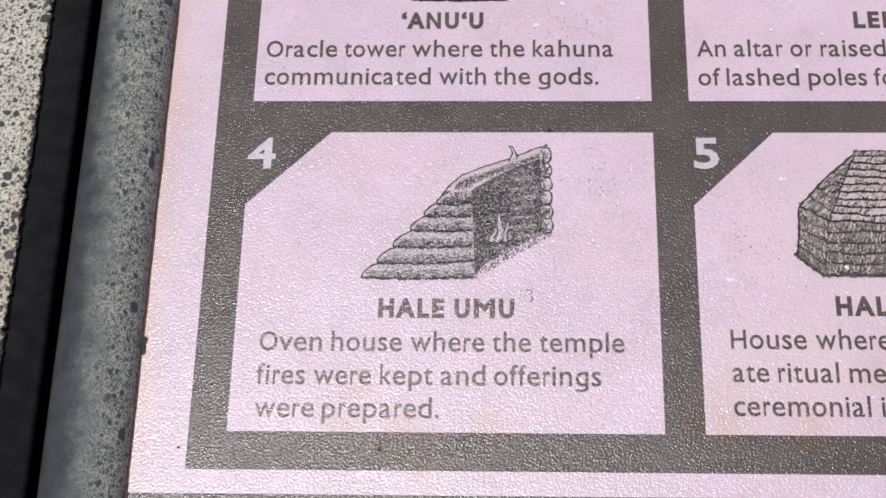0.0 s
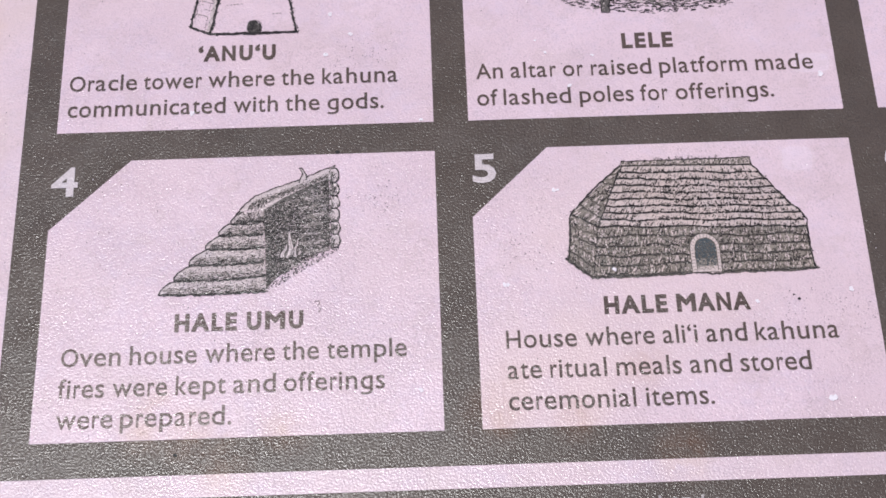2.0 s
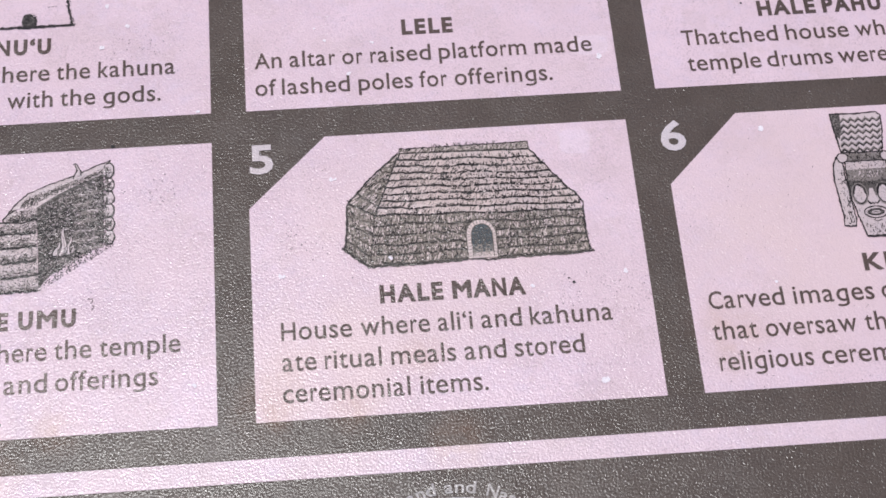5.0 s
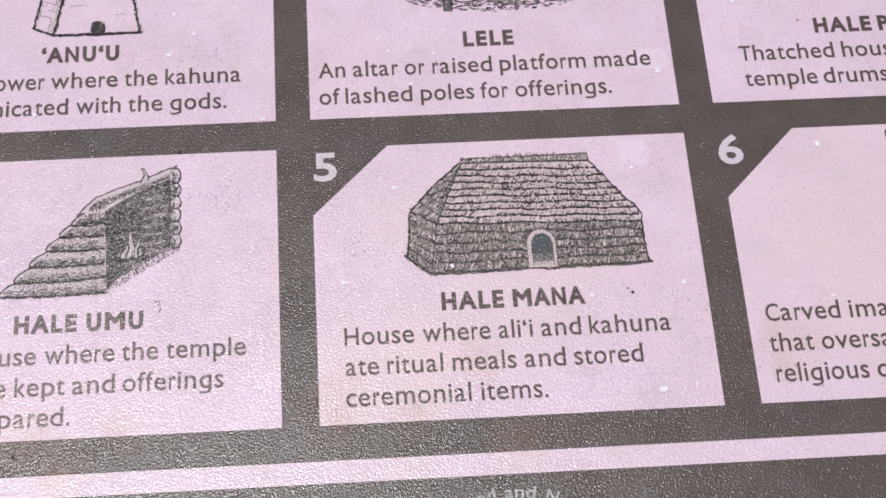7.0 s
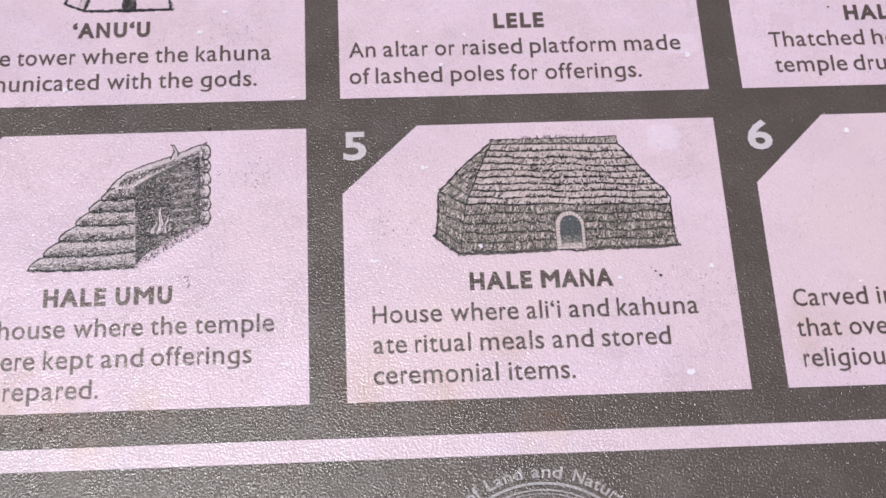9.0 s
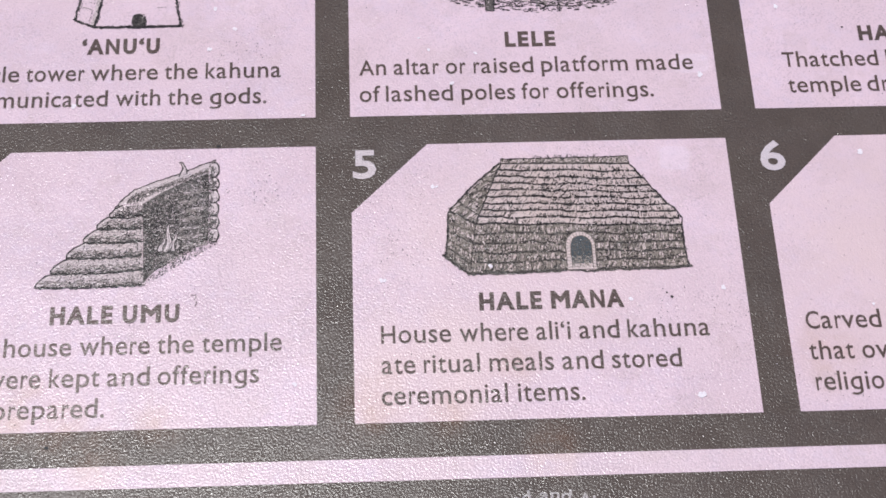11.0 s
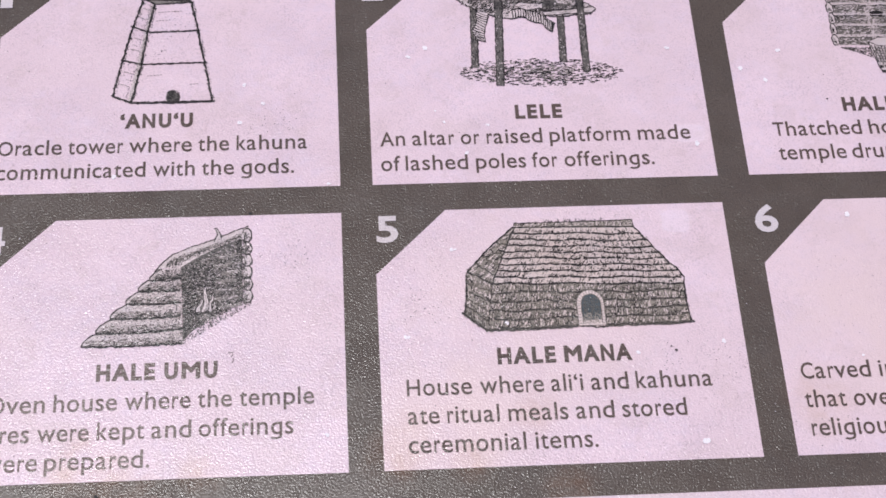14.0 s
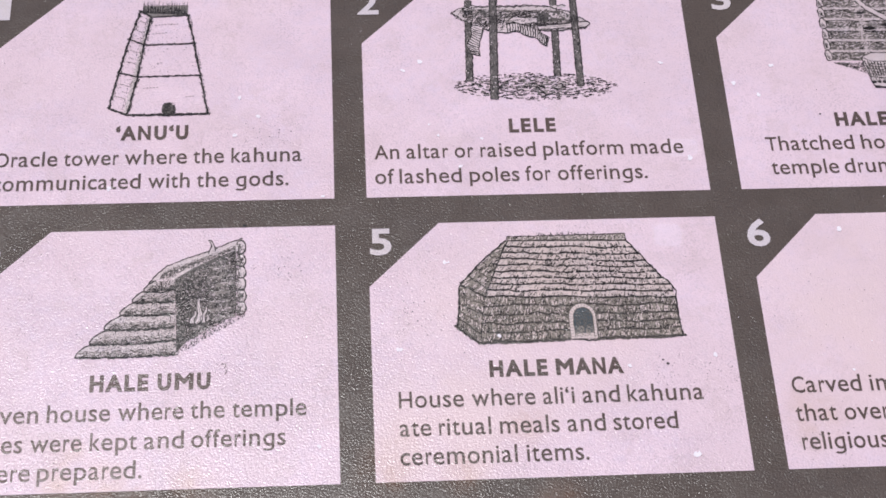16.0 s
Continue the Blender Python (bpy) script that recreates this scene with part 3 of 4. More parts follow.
        k.line(tongue, 0.26, 0, 19, 0.05)
        k.line(back_side, 0.30, 0, 19, 0.05)
        k.line([((p[0] + q[0]) / 2, p[1]) for p, q in zip(tongue[:6], back_side[:6])], 0.2, 1, 19, 0.06)
    k.scribble(((77.0, 61.0), (85.4, 63.4), (85.4, 64.6), (77.0, 62.4)), 40, 1.2, 0.28, 0, 19.4, 0.3)
    # roof lip
    lip = [(62.6, 79.6), (65.6, 83.4), (69.0, 86.6), (74.0, 88.9), (80.0, 91.0), (86.0, 93.3), (91.5, 95.8), (96.2, 97.6)]
    under = [(93.8, 92.6), (86.5, 89.6), (78.5, 85.6), (72.0, 81.2), (65.2, 81.0)]
    k.shape([*lip, *under], 3, 12)
    k.scribble(((66.5, 81.6), (93.6, 92.8), (94.0, 94.6), (68.0, 84.2)), 200, 1.4, 0.2, 1, 14, 0.5)
    k.stipple(((66.0, 80.8), (93.6, 92.0), (93.6, 94.0), (67.5, 83.5)), 420, 0.08, 0.22)
    k.line(lip, 0.42, 0, 18, 0.14)
    k.stipple(((66, 81.4), (93.6, 92.7), (93.4, 94.8), (69, 85.4)), 220, 0.07, 0.17)
    k.scribble(((67, 81.4), (73, 81.8), (73, 85.8), (68, 85)), 40, 1.6, 0.18, 0, 17, 1.2)
    k.shape([(83.8, 96.9), (84.6, 96.9), (85.7, 95.4), (86.3, 92.6), (83.6, 91.2), (84.8, 94.2)], 3, 18.5)
    k.line([(83.6, 96.8), (84.4, 97.0), (85.6, 95.4), (86.4, 92.4)], 0.42, 0, 19.5, 0.08)
    k.line([(84.2, 96.4), (84.9, 94.4), (83.6, 91.2)], 0.42, 0, 19.5, 0.08)
    k.line([(84.0, 97.0), (84.9, 96.6), (86.0, 94.5), (87.0, 93.4)], 0.3, 0, 19, 0.06)
    # rolled ends down the far edge
    for j in range(6):
        y = 93.2 - 4.9 * j + k.rnd.uniform(-0.3, 0.3)
        x = 95.5 + 0.1 * j
        ring = [(x + 1.7 * math.cos(a), y + (3.2 if j == 0 and math.sin(a) > 0 else 2.55) * math.sin(a)) for a in (math.pi * 2 * i / 12 for i in range(13))]
        k.shape(ring[:-1], 3, 18.2)
        k.scribble(((x - 1.6, y - 2.2), (x - 0.2, y - 2.2), (x - 0.2, y + 2.2), (x - 1.6, y + 2.2)), 26, 1.3, 0.26, 2, 19, 1.5)
        k.stipple(((x - 1.4, y - 2.4), (x + 1.2, y - 2.4), (x + 1.2, y - 0.4), (x - 1.4, y - 0.4)), 24, 0.1, 0.24, 0, 19)
        k.line([p for p in [*ring[8:-1], *ring[:8]] if p[0] > x - 1.0], 0.5, 0, 19.5, 0.14)
        for i in range(16):
            k.line([(x + k.rnd.uniform(-1.8, 1.0), y + k.rnd.uniform(-1.4, 0.4)), (x + k.rnd.uniform(-0.8, 1.2), y + k.rnd.uniform(-0.2, 1.5))], 0.17, 0, 18)
    k.stipple(((73.6, 50.4), (97.2, 65.2), (95, 69), (73.6, 55.5)), 620, 0.08, 0.26)
    return part("illustration", k.mesh("illustration"), DRAWING, oven_field, "grey pen drawing of a thatched lean-to")


def along(path, v):
    """A point at share v of a broken line's height steps."""
    k = min(int(v * (len(path) - 1)), len(path) - 2)
    u = v * (len(path) - 1) - k
    return path[k][0] + (path[k + 1][0] - path[k][0]) * u, path[k][1] + (path[k + 1][1] - path[k][1]) * u


def courses(k, left, right, rows, per, fill, lean, bar, dark=0.5, pale=0.5):
    """Thatch courses between two edges: leaning blades, dark tufts and a broken shadow line under each course."""
    r = k.rnd
    k.shape([*left, *right[::-1]], fill, 11)
    for c in range(rows):
        v0, v1 = c / rows, (c + 1) / rows
        (xa, ya), (xb, yb) = along(left, v0), along(right, v0)
        (xc, yc), (xd, yd) = along(left, v1), along(right, v1)
        q = ((xa, ya), (xb, yb), (xd, yd), (xc, yc))
        wide, tall = math.hypot(xb - xa, yb - ya), math.hypot(xc - xa, yc - ya)
        steps = max(6, int(wide / 2.6))
        bow = [at(q, u / steps, 0.10 * math.sin(u * 0.7 + c) + r.uniform(-0.10, 0.10)) for u in range(steps + 1)]
        k.line(bow, bar, 0 if fill == 3 else 2, 18, 0.18, 0.5)
        k.line(bow, bar * 0.55, 0, 18, 0.26, 0.45)
        # blades
        for _ in range(int(per * wide)):
            u, low = r.random(), r.uniform(-0.02, 0.55)
            high = min(1.0, low + r.uniform(0.25, 0.6))
            x0, y0 = at(q, u, low)
            x1, y1 = at(q, u, high)
            x1 += lean * (high - low) * tall + r.uniform(-0.25, 0.25)
            mid = ((x0 + x1) / 2 + r.uniform(-0.22, 0.22), (y0 + y1) / 2)
            slot = 0 if r.random() < dark else (3 if r.random() < pale else 1)
            k.line([(x0, y0), mid, (x1, y1)], r.uniform(0.14, 0.34) if slot != 3 else r.uniform(0.26, 0.5), slot, 17 if slot == 0 else 15, taper=slot == 0)
        # tufts torn into dark clumps
        for _ in range(int(wide / 5)):
            u, size = r.random(), r.uniform(0.5, 1.6)
            for _ in range(int(5 * size)):
                x, y = at(q, min(1, max(0, u + r.gauss(0, size / wide))), r.uniform(-0.12, 0.30))
                k.line([(x, y), (x + r.uniform(-0.5, 0.6), y + r.uniform(0.2, 0.9))], r.uniform(0.2, 0.42), 0, 17.5)


def great_house():
    """A long thatched house with a hipped roof and an arched door."""
    k = Ink(41)
    hip_edge = ((183.6, 70.4), (188.0, 82.4), (193.4, 93.8))
    far_edge = ((253.2, 68.4), (251.4, 74.4), (246.8, 80.0), (242.6, 85.8), (237.3, 92.6))
    courses(k, hip_edge, far_edge, 9, 2.5, 3, 0.35, 0.68, 0.50, 0.5)
    courses(k, ((180.6, 52.0), (183.4, 70.6)), ((253.9, 52.6), (253.0, 68.6)), 5, 4.6, 1, 0.1, 0.76, 0.58, 0.62)
    courses(k, ((172.9, 58.6), (174.5, 75.4)), ((180.6, 52.0), (183.4, 70.6)), 5, 4.4, 1, -0.1, 0.55, 0.50, 0.55)
    courses(k, ((174.5, 75.4), (183.6, 84.8), (192.8, 94.0)), ((183.6, 70.4), (188.0, 82.4), (193.4, 93.6)), 6, 4.0, 1, 0.3, 0.42, 0.42, 0.55)
    wall = ((180.6, 52.0), (253.8, 52.6), (253.0, 68.6), (183.4, 70.6))
    side = ((172.9, 58.6), (180.6, 52.0), (183.4, 70.6), (174.5, 75.4))
    k.scribble(wall, 900, 0.9, 0.24, 0, 17)
    k.scribble(wall, 380, 0.8, 0.28, 3, 18.2, 1.5)
    k.stipple(wall, 700, 0.07, 0.2)
    k.scribble(side, 120, 0.9, 0.22, 2, 16)
    k.scribble(side, 30, 0.8, 0.28, 3, 18.2)
    k.scribble(side, 120, 1.0, 0.24, 2, 18.4)
    k.scribble(((176.0, 75.4), (183.0, 72.0), (192.8, 92.0), (188.0, 88.6)), 90, 0.9, 0.24, 0, 17)
    k.stipple(((183, 72), (254, 70), (240, 90), (194, 93)), 700, 0.07, 0.22)
    k.stipple(((206, 75), (244, 73), (236, 88), (208, 88)), 150, 0.18, 0.40)
    k.scribble(((206, 75), (246, 74), (238, 89), (206, 89)), 160, 1.1, 0.30, 0, 18, 0.3)
    k.scribble(((196, 72), (250, 71), (238, 91), (204, 92)), 420, 0.9, 0.34, 3, 18.5, 1.2)
    # outlines
    edge = [(237.2, 92.6), (239.3, 90.3), (240.6, 87.9), (242.5, 86.0), (244.0, 83.2), (246.4, 80.5), (248.4, 77.4), (251.1, 75.0), (253.4, 71.0), (253.2, 68.4)]
    k.line(edge, 0.62, 0, 19, 0.16)
    k.line([(253.2, 68.4), (253.0, 62.0), (253.8, 53.2)], 0.60, 0, 19, 0.16)
    k.line([(172.9, 58.6), (174.0, 66.0), (174.3, 74.4), (175.2, 76.2), (183.2, 85.2), (192.8, 94.0)], 0.62, 0, 19, 0.12)
    k.line([(174.8, 75.6), (177.4, 74.4), (183.6, 70.4)], 0.50, 0, 19, 0.14)
    k.line([(183.6, 70.4), (182.2, 62.0), (181.0, 52.4)], 0.36, 0, 19, 0.16)
    k.line([(183.6, 70.4), (188.2, 82.4), (193.4, 93.6)], 0.46, 0, 19, 0.18)
    for foot in ([(172.2, 59.0), (176.6, 55.0), (180.4, 51.8), (198.0, 52.0), (213.0, 52.4)], [(223.2, 52.6), (238.0, 52.4), (255.0, 52.7)]):
        k.line(foot, 1.25, 2, 18.6, 0.18)
        k.line(foot, 0.5, 0, 19, 0.35)
    # ridge roll with loose tufts
    ridge = ((193.2, 93.5), (237.4, 92.4), (237.2, 95.6), (193.4, 95.5))
    k.shape(ridge, 1, 14)
    k.scribble(ridge, 220, 1.0, 0.30, 3, 17, 0.9)
    k.scribble(ridge, 230, 1.0, 0.2, 0, 18, 1.1)
    k.line([(193.2, 93.7), (215.0, 93.4), (237.4, 92.6)], 0.5, 0, 19, 0.18)
    k.line([(193.2, 93.5), (193.4, 95.5), (215.0, 95.4), (237.2, 95.7), (237.5, 92.4)], 0.4, 0, 19, 0.22)
    for _ in range(34):
        x = k.rnd.uniform(204, 226)
        k.line([(x, 95.5), (x + k.rnd.uniform(-1, 1), 95.9 + k.rnd.random() * 1.2)], 0.19, 0, 19)
    # arched door
    def arch(x0, x1, y0, top, n=12):
        cx, r, rise = (x0 + x1) / 2, (x1 - x0) / 2, (x1 - x0) * 0.55
        return [(x0, y0), *[(cx - r * math.cos(math.pi * j / n), top - rise + rise * math.sin(math.pi * j / n)) for j in range(n + 1)], (x1, y0)]
    k.shape(arch(213.4, 223.0, 52.5, 66.6), 3, 20)
    k.shape(arch(214.9, 221.9, 54.6, 65.0), 4, 22)
    k.line(arch(213.2, 223.2, 52.4, 66.8), 0.34, 2, 21, 0.14)
    k.line(arch(214.9, 221.9, 53.0, 65.0), 0.30, 2, 23, 0.12)
    for j in range(13):
        a = math.pi * j / 12
        k.line([(218.2 - 3.6 * math.cos(a), 61.2 + 3.9 * math.sin(a)), (218.2 - 4.8 * math.cos(a), 61.4 + 5.1 * math.sin(a))], 0.26, 1, 21)
    for j in range(7):
        y = 53.2 + 1.2 * j
        k.line([(213.5, y), (214.7, y + 0.2)], 0.24, 1, 21)
        k.line([(222.0, y + 0.2), (222.9, y)], 0.24, 1, 21)
    k.stipple(((215.2, 55), (221.7, 55), (221.2, 64), (215.6, 64)), 300, 0.10, 0.24, 2, 23)
    k.stipple(((215.2, 54.4), (221.7, 54.4), (221.7, 57.4), (215.2, 57.4)), 120, 0.10, 0.26, 1, 23.5)
    k.scribble(((215.2, 53.0), (221.7, 53.2), (221.6, 55.4), (215.2, 55.4)), 46, 0.9, 0.22, 1, 23)
    return part("illustration", k.mesh("illustration"), SUNNED, house_field, "grey pen drawing of a long thatched house")


def oracle_tower():
    """A tapering tower in three stages with spikes on top."""
    k = Ink(51)
    fl = ((51.6, 153.6), (54.7, 171.5), (56.7, 186.9), (59.0, 200.7))
    fr = ((82.2, 153.6), (78.9, 171.8), (76.1, 187.3), (73.4, 201.3))
    sl = ((44.4, 157.0), (47.5, 173.7), (50.9, 189.8), (54.6, 203.7))
    for c, w in ((fl, 0.5), (fr, 0.5), (sl, 0.5)):
        for a, b in zip(c, c[1:]):
            k.line([a, b], w + 0.2, 0, 18, 0.24, 0.7)
            k.line([a, b], 0.4, 0, 17, 0.5, 0.5)
            k.stipple(((a[0] - 0.7, a[1]), (a[0] + 1.1, a[1]), (b[0] + 1.1, b[1]), (b[0] - 0.7, b[1])), 70, 0.08, 0.26)
    for a, b, c in zip(sl, fl, fr):
        k.line([a, b, c], 0.72, 0, 18, 0.18, 0.7)
        k.stipple((b, c, (c[0], c[1] + 0.9), (b[0], b[1] + 0.9)), 26, 0.08, 0.2)
        k.line([(a[0] - 0.8, a[1] + 0.2), (a[0] + 0.8, a[1] - 0.1)], 0.7, 0, 18, 0.1)
        k.line([(c[0] - 0.8, c[1]), (c[0] + 0.8, c[1])], 0.7, 0, 18, 0.1)
    k.line([(44.2, 156.8), (51.6, 153.4), (66, 153.2), (83, 153.4)], 0.8, 0, 18, 0.2)
    for (xa, ya), (xb, yb), (xc, yc), (xd, yd) in zip(sl, sl[1:], fl[1:], fl):
        for v in (0.36, 0.70):
            a, b = at(((xa, ya), (xd, yd), (xc, yc), (xb, yb)), 0.22, v), at(((xa, ya), (xd, yd), (xc, yc), (xb, yb)), 0.68, v)
            k.line([a, ((a[0] + b[0]) / 2, (a[1] + b[1]) / 2 + 0.25), b], 0.24, 1, 17, 0.1)
        k.shape([at(((xa, ya), (xd, yd), (xc, yc), (xb, yb)), u, v) for u, v in ((0.78, 0.02), (0.99, 0.02), (0.99, 0.98), (0.78, 0.98))], 3, 11)
        side = ((xa, ya), (xd, yd), (xc, yc), (xb, yb))
        k.stipple(side, 60, 0.06, 0.16)
        k.stipple([at(side, u, v) for u, v in ((0.66, 0.0), (1.0, 0.0), (1.0, 1.0), (0.66, 1.0))], 110, 0.07, 0.19)
        k.scribble(side, 7, 1.4, 0.2, 1, 16, -0.2)
    for x, y, n in ((57, 166.0, 5), (73.5, 161.6, 3), (60.5, 196.6, 6), (59.6, 192.4, 5), (66.5, 196.8, 3), (62, 178, 2)):
        for j in range(n):
            k.line([(x + j * 1.25, y + 0.1 * j), (x + j * 1.25 + 0.8, y + 0.1 * j)], 0.2, 1, 17)
    k.stipple(((54, 172.5), (78, 172.5), (75.5, 186), (57.5, 186)), 34, 0.08, 0.2)
    k.stipple(((57, 188), (75.5, 188), (73.4, 200), (60, 200)), 24, 0.08, 0.18)
    k.blob(67.2, 156.0, 2.5, 3.0, 2, 13, 12, 0.15)
    k.scribble(((64.8, 153.6), (69.7, 153.6), (69.6, 158.9), (65.2, 158.9)), 120, 1.2, 0.24, 0, 17)
    k.shape([(54.8, 203.6), (59.2, 200.9), (73.2, 201.4), (72.6, 204.0), (57.2, 205.6)], 1, 12)
    k.scribble(((55.2, 203.2), (73.2, 201.4), (72.6, 205.0), (56.4, 206.2)), 110, 1.6, 0.26, 0, 17, 1.5)
    for j in range(38):
        x = 55.6 + 17.2 * j / 37
        k.line([(x, 202.8 - 0.06 * (x - 55)), (x + k.rnd.uniform(-0.5, 0.5), 206.4 + 2.6 * k.rnd.random())], 0.42, 0, 18, taper=True)
        k.line([(x + 0.3, 203.4 - 0.06 * (x - 55)), (x + 0.3, 206.4)], 0.5, 1, 17)
    return part("illustration", k.mesh("illustration"), DRAWING, tower_field, "black pen drawing of a three-stage tower")


def pole_platform():
    """A platform of lashed poles with leaves hanging over it."""
    k = Ink(61)
    # littered ground
    for _ in range(820):
        a, r = k.rnd.uniform(0, 2 * math.pi), k.rnd.random() ** 0.68
        x, y = 209.5 + 32 * r * math.cos(a), 163.4 + 6.6 * r * math.sin(a) - 0.03 * r * 32 * math.cos(a)
        d, w = k.rnd.uniform(0.5, 2.0), k.rnd.uniform(0.16, 0.46)
        k.line([(x - d / 2, y), (x, y + k.rnd.uniform(0.05, 0.3)), (x + d / 2, y + k.rnd.uniform(-0.2, 0.2))], w, 0 if k.rnd.random() < 0.82 else 1, 15)
    for _ in range(150):
        x, y = k.rnd.gauss(211, 9.5), k.rnd.gauss(163.8, 2.6)
        k.blob(x, y, k.rnd.uniform(0.4, 0.9), k.rnd.uniform(0.2, 0.4), 3 if k.rnd.random() < 0.5 else 1, 14, 7)

    def post(xa, ya, xb, yb, w, up=0):
        k.shape([(xa - w / 2, ya), (xb - w / 2, yb), (xb + w / 2, yb - 0.2), (xa + w / 2, ya)], 2, 17 + up)
        k.line([(xa - w / 2, ya), (xb - w / 2, yb)], 0.36, 0, 20 + up, 0.15)
        k.line([(xa + w / 2, ya), (xb + w / 2, yb)], 0.5, 0, 20 + up, 0.15)
        q = ((xb - w / 2, yb), (xb + w / 2, yb), (xa + w / 2, ya), (xa - w / 2, ya))
        k.blob((xa), ya, w * 0.5, 0.7, 2, 17 + up, 10, 0.1)
        k.scribble(q, 60, 1.5, 0.24, 1, 19 + up, 1.5)
        k.stipple(q, 26, 0.12, 0.3, 3, 19.5 + up)
        k.scribble(q, 70, 1.8, 0.26, 0, 19 + up, 1.6)

    post(219.9, 211.0, 218.5, 168.4, 2.6)
    post(185.3, 206.2, 183.7, 166.4, 2.7)
    deck = [(178.2, 200.0), (182.0, 202.6), (196.0, 203.2), (214.0, 203.4), (225.0, 200.4), (233.4, 194.4), (232.0, 191.8), (222.0, 190.8), (208.0, 190.6), (196.0, 190.0), (186.0, 194.4)]
    k.shape(deck, 3, 18)
    field_of = ((184.0, 195.2), (230.4, 191.6), (223.0, 200.4), (182.0, 202.2))
    k.scribble(field_of, 520, 2.0, 0.34, 1, 20, 0.3)
    k.scribble(((180, 199), (230, 193), (231, 195), (184, 202)), 200, 1.8, 0.3, 2, 20.5, 0.2)
    k.scribble(((186, 193), (228, 191), (228, 194), (188, 196)), 220, 1.6, 0.3, 0, 21, 0.4)
    k.scribble(field_of, 330, 1.7, 0.28, 0, 21, 0.35)
    k.scribble(field_of, 170, 1.5, 0.26, 0, 21)
    k.scribble(((203, 196), (224, 196), (222, 201), (203, 201)), 160, 1.6, 0.3, 0, 21)
    k.scribble(((188, 190.6), (222, 191.4), (220, 196.4), (188, 196.6)), 160, 1.8, 0.26, 0, 21, 0.5)
    k.line([*deck, deck[0]], 0.55, 0, 21, 0.4, 0.6)
    k.line([(206.0, 193.2), (220.0, 193.8), (233.0, 194.2)], 0.5, 0, 21, 0.12)
    for j in range(14):
        x, y = 184 + 3.0 * j, 202.4 + k.rnd.uniform(-0.4, 0.8)
        k.blob(x, y, 1.8, 0.9, 3, 20.2, 9)
        k.line([(x - 1.6, y), (x, y + 0.9), (x + 1.7, y + 0.2)], 0.4, 0, 22, 0.12)

    def frond(spine, w, ribs, out):
        """A drooping frond: a pale blade crossed by slanting dark ribs, ragged at its end."""
        at_u = lambda u: along(spine, u)
        left_side = [(at_u(u / 12)[0] - w * out[1] * (0.75 + 0.25 * math.sin(u)), at_u(u / 12)[1] + w * out[0]) for u in range(13)]
        right_side = [(at_u(u / 12)[0] + w * out[1], at_u(u / 12)[1] - w * out[0] * (0.75 + 0.25 * math.sin(u * 1.3))) for u in range(13)]
        k.shape([*left_side, *right_side[::-1]], 3, 22)
        k.line(left_side, 0.42, 0, 24, 0.16)
        k.line(right_side, 0.46, 0, 24, 0.18)
        k.line([left_side[-1], right_side[-1]], 0.42, 0, 24, 0.2)
        for j in range(ribs):
            u = (j + 0.4) / ribs
            (xa, ya), (xb, yb) = along(left_side, u), along(right_side, min(0.999, u + 0.08))
            t = k.rnd.uniform(0.25, 0.5)
            k.line([(xa, ya), (xa + (xb - xa) * 0.5 + 0.2, ya + (yb - ya) * 0.5 - 0.3), (xb, yb)], 0.32 + 0.5 * t, 0 if j % 3 else 2, 23, 0.14)

    frond([(188.2, 193.2), (187.6, 190.0), (186.6, 186.2), (186.0, 182.6), (186.2, 179.2)], 2.4, 13, (0.25, 1.0))
    frond([(199.0, 191.8), (204.0, 192.2), (208.4, 190.6), (212.6, 187.9), (216.2, 184.8)], 2.3, 18, (1.0, -0.35))
    # pale bundle, dark gap, woven roll and the edge pole
    bundle = [(201.2, 196.3), (203.6, 197.7), (208.0, 197.0), (212.6, 197.2), (212.4, 194.6), (205.5, 194.0)]
    k.shape(bundle, 3, 23)
    k.line([*bundle, bundle[0]], 0.34, 0, 25, 0.16)
    k.scribble(((203, 194.6), (212, 195), (212, 196.8), (204, 197)), 14, 1.6, 0.22, 0, 24, 0.2)
    k.shape([(213.2, 199.4), (217.0, 199.8), (216.8, 195.0), (212.8, 195.1)], 2, 23)
    k.scribble(((213, 195.2), (216.8, 195.2), (216.9, 199.4), (213.2, 199.2)), 60, 1.0, 0.26, 0, 24)
    k.blob(221.0, 198.0, 4.6, 2.5, 2, 23.5, 16, 0.06)
    k.stipple(((217.6, 196.6), (224.4, 196.6), (224.4, 199.4), (217.6, 199.4)), 60, 0.2, 0.36, 3, 24.5)
    rod = [(212.4, 192.8), (222.0, 193.6), (232.6, 195.0), (233.8, 193.8), (232.2, 192.2), (222.0, 191.6), (213.0, 190.9)]
    k.shape(rod, 3, 23)
    k.line([*rod, rod[0]], 0.48, 0, 25, 0.14)
    k.scribble(((214, 191.4), (232, 192.4), (232, 194.0), (214, 192.4)), 30, 1.8, 0.22, 1, 24, 0.08)
    k.scribble(((180, 197.6), (198, 192.4), (199, 196), (182, 201)), 110, 1.2, 0.34, 3, 22.5, 0.9)
    k.scribble(((180, 197.6), (198, 192.4), (199, 196), (182, 201)), 90, 1.2, 0.26, 0, 23.5, 0.8)
    post(195.6, 211.0, 192.9, 157.6, 2.9, 10)
    post(227.8, 211.0, 227.2, 163.6, 2.6, 10)
    for x, y in ((195.0, 196.4), (227.5, 196.4), (185.1, 199.2)):
        for j in range(5):
            k.line([(x - 1.9, y + 0.8 * j - 1.4), (x + 1.9, y + 0.8 * j - 1.9)], 0.3, 0, 32, 0.08)
    return part("illustration", k.mesh("illustration"), DRAWING, altar_field, "grey pen drawing of a pole platform")


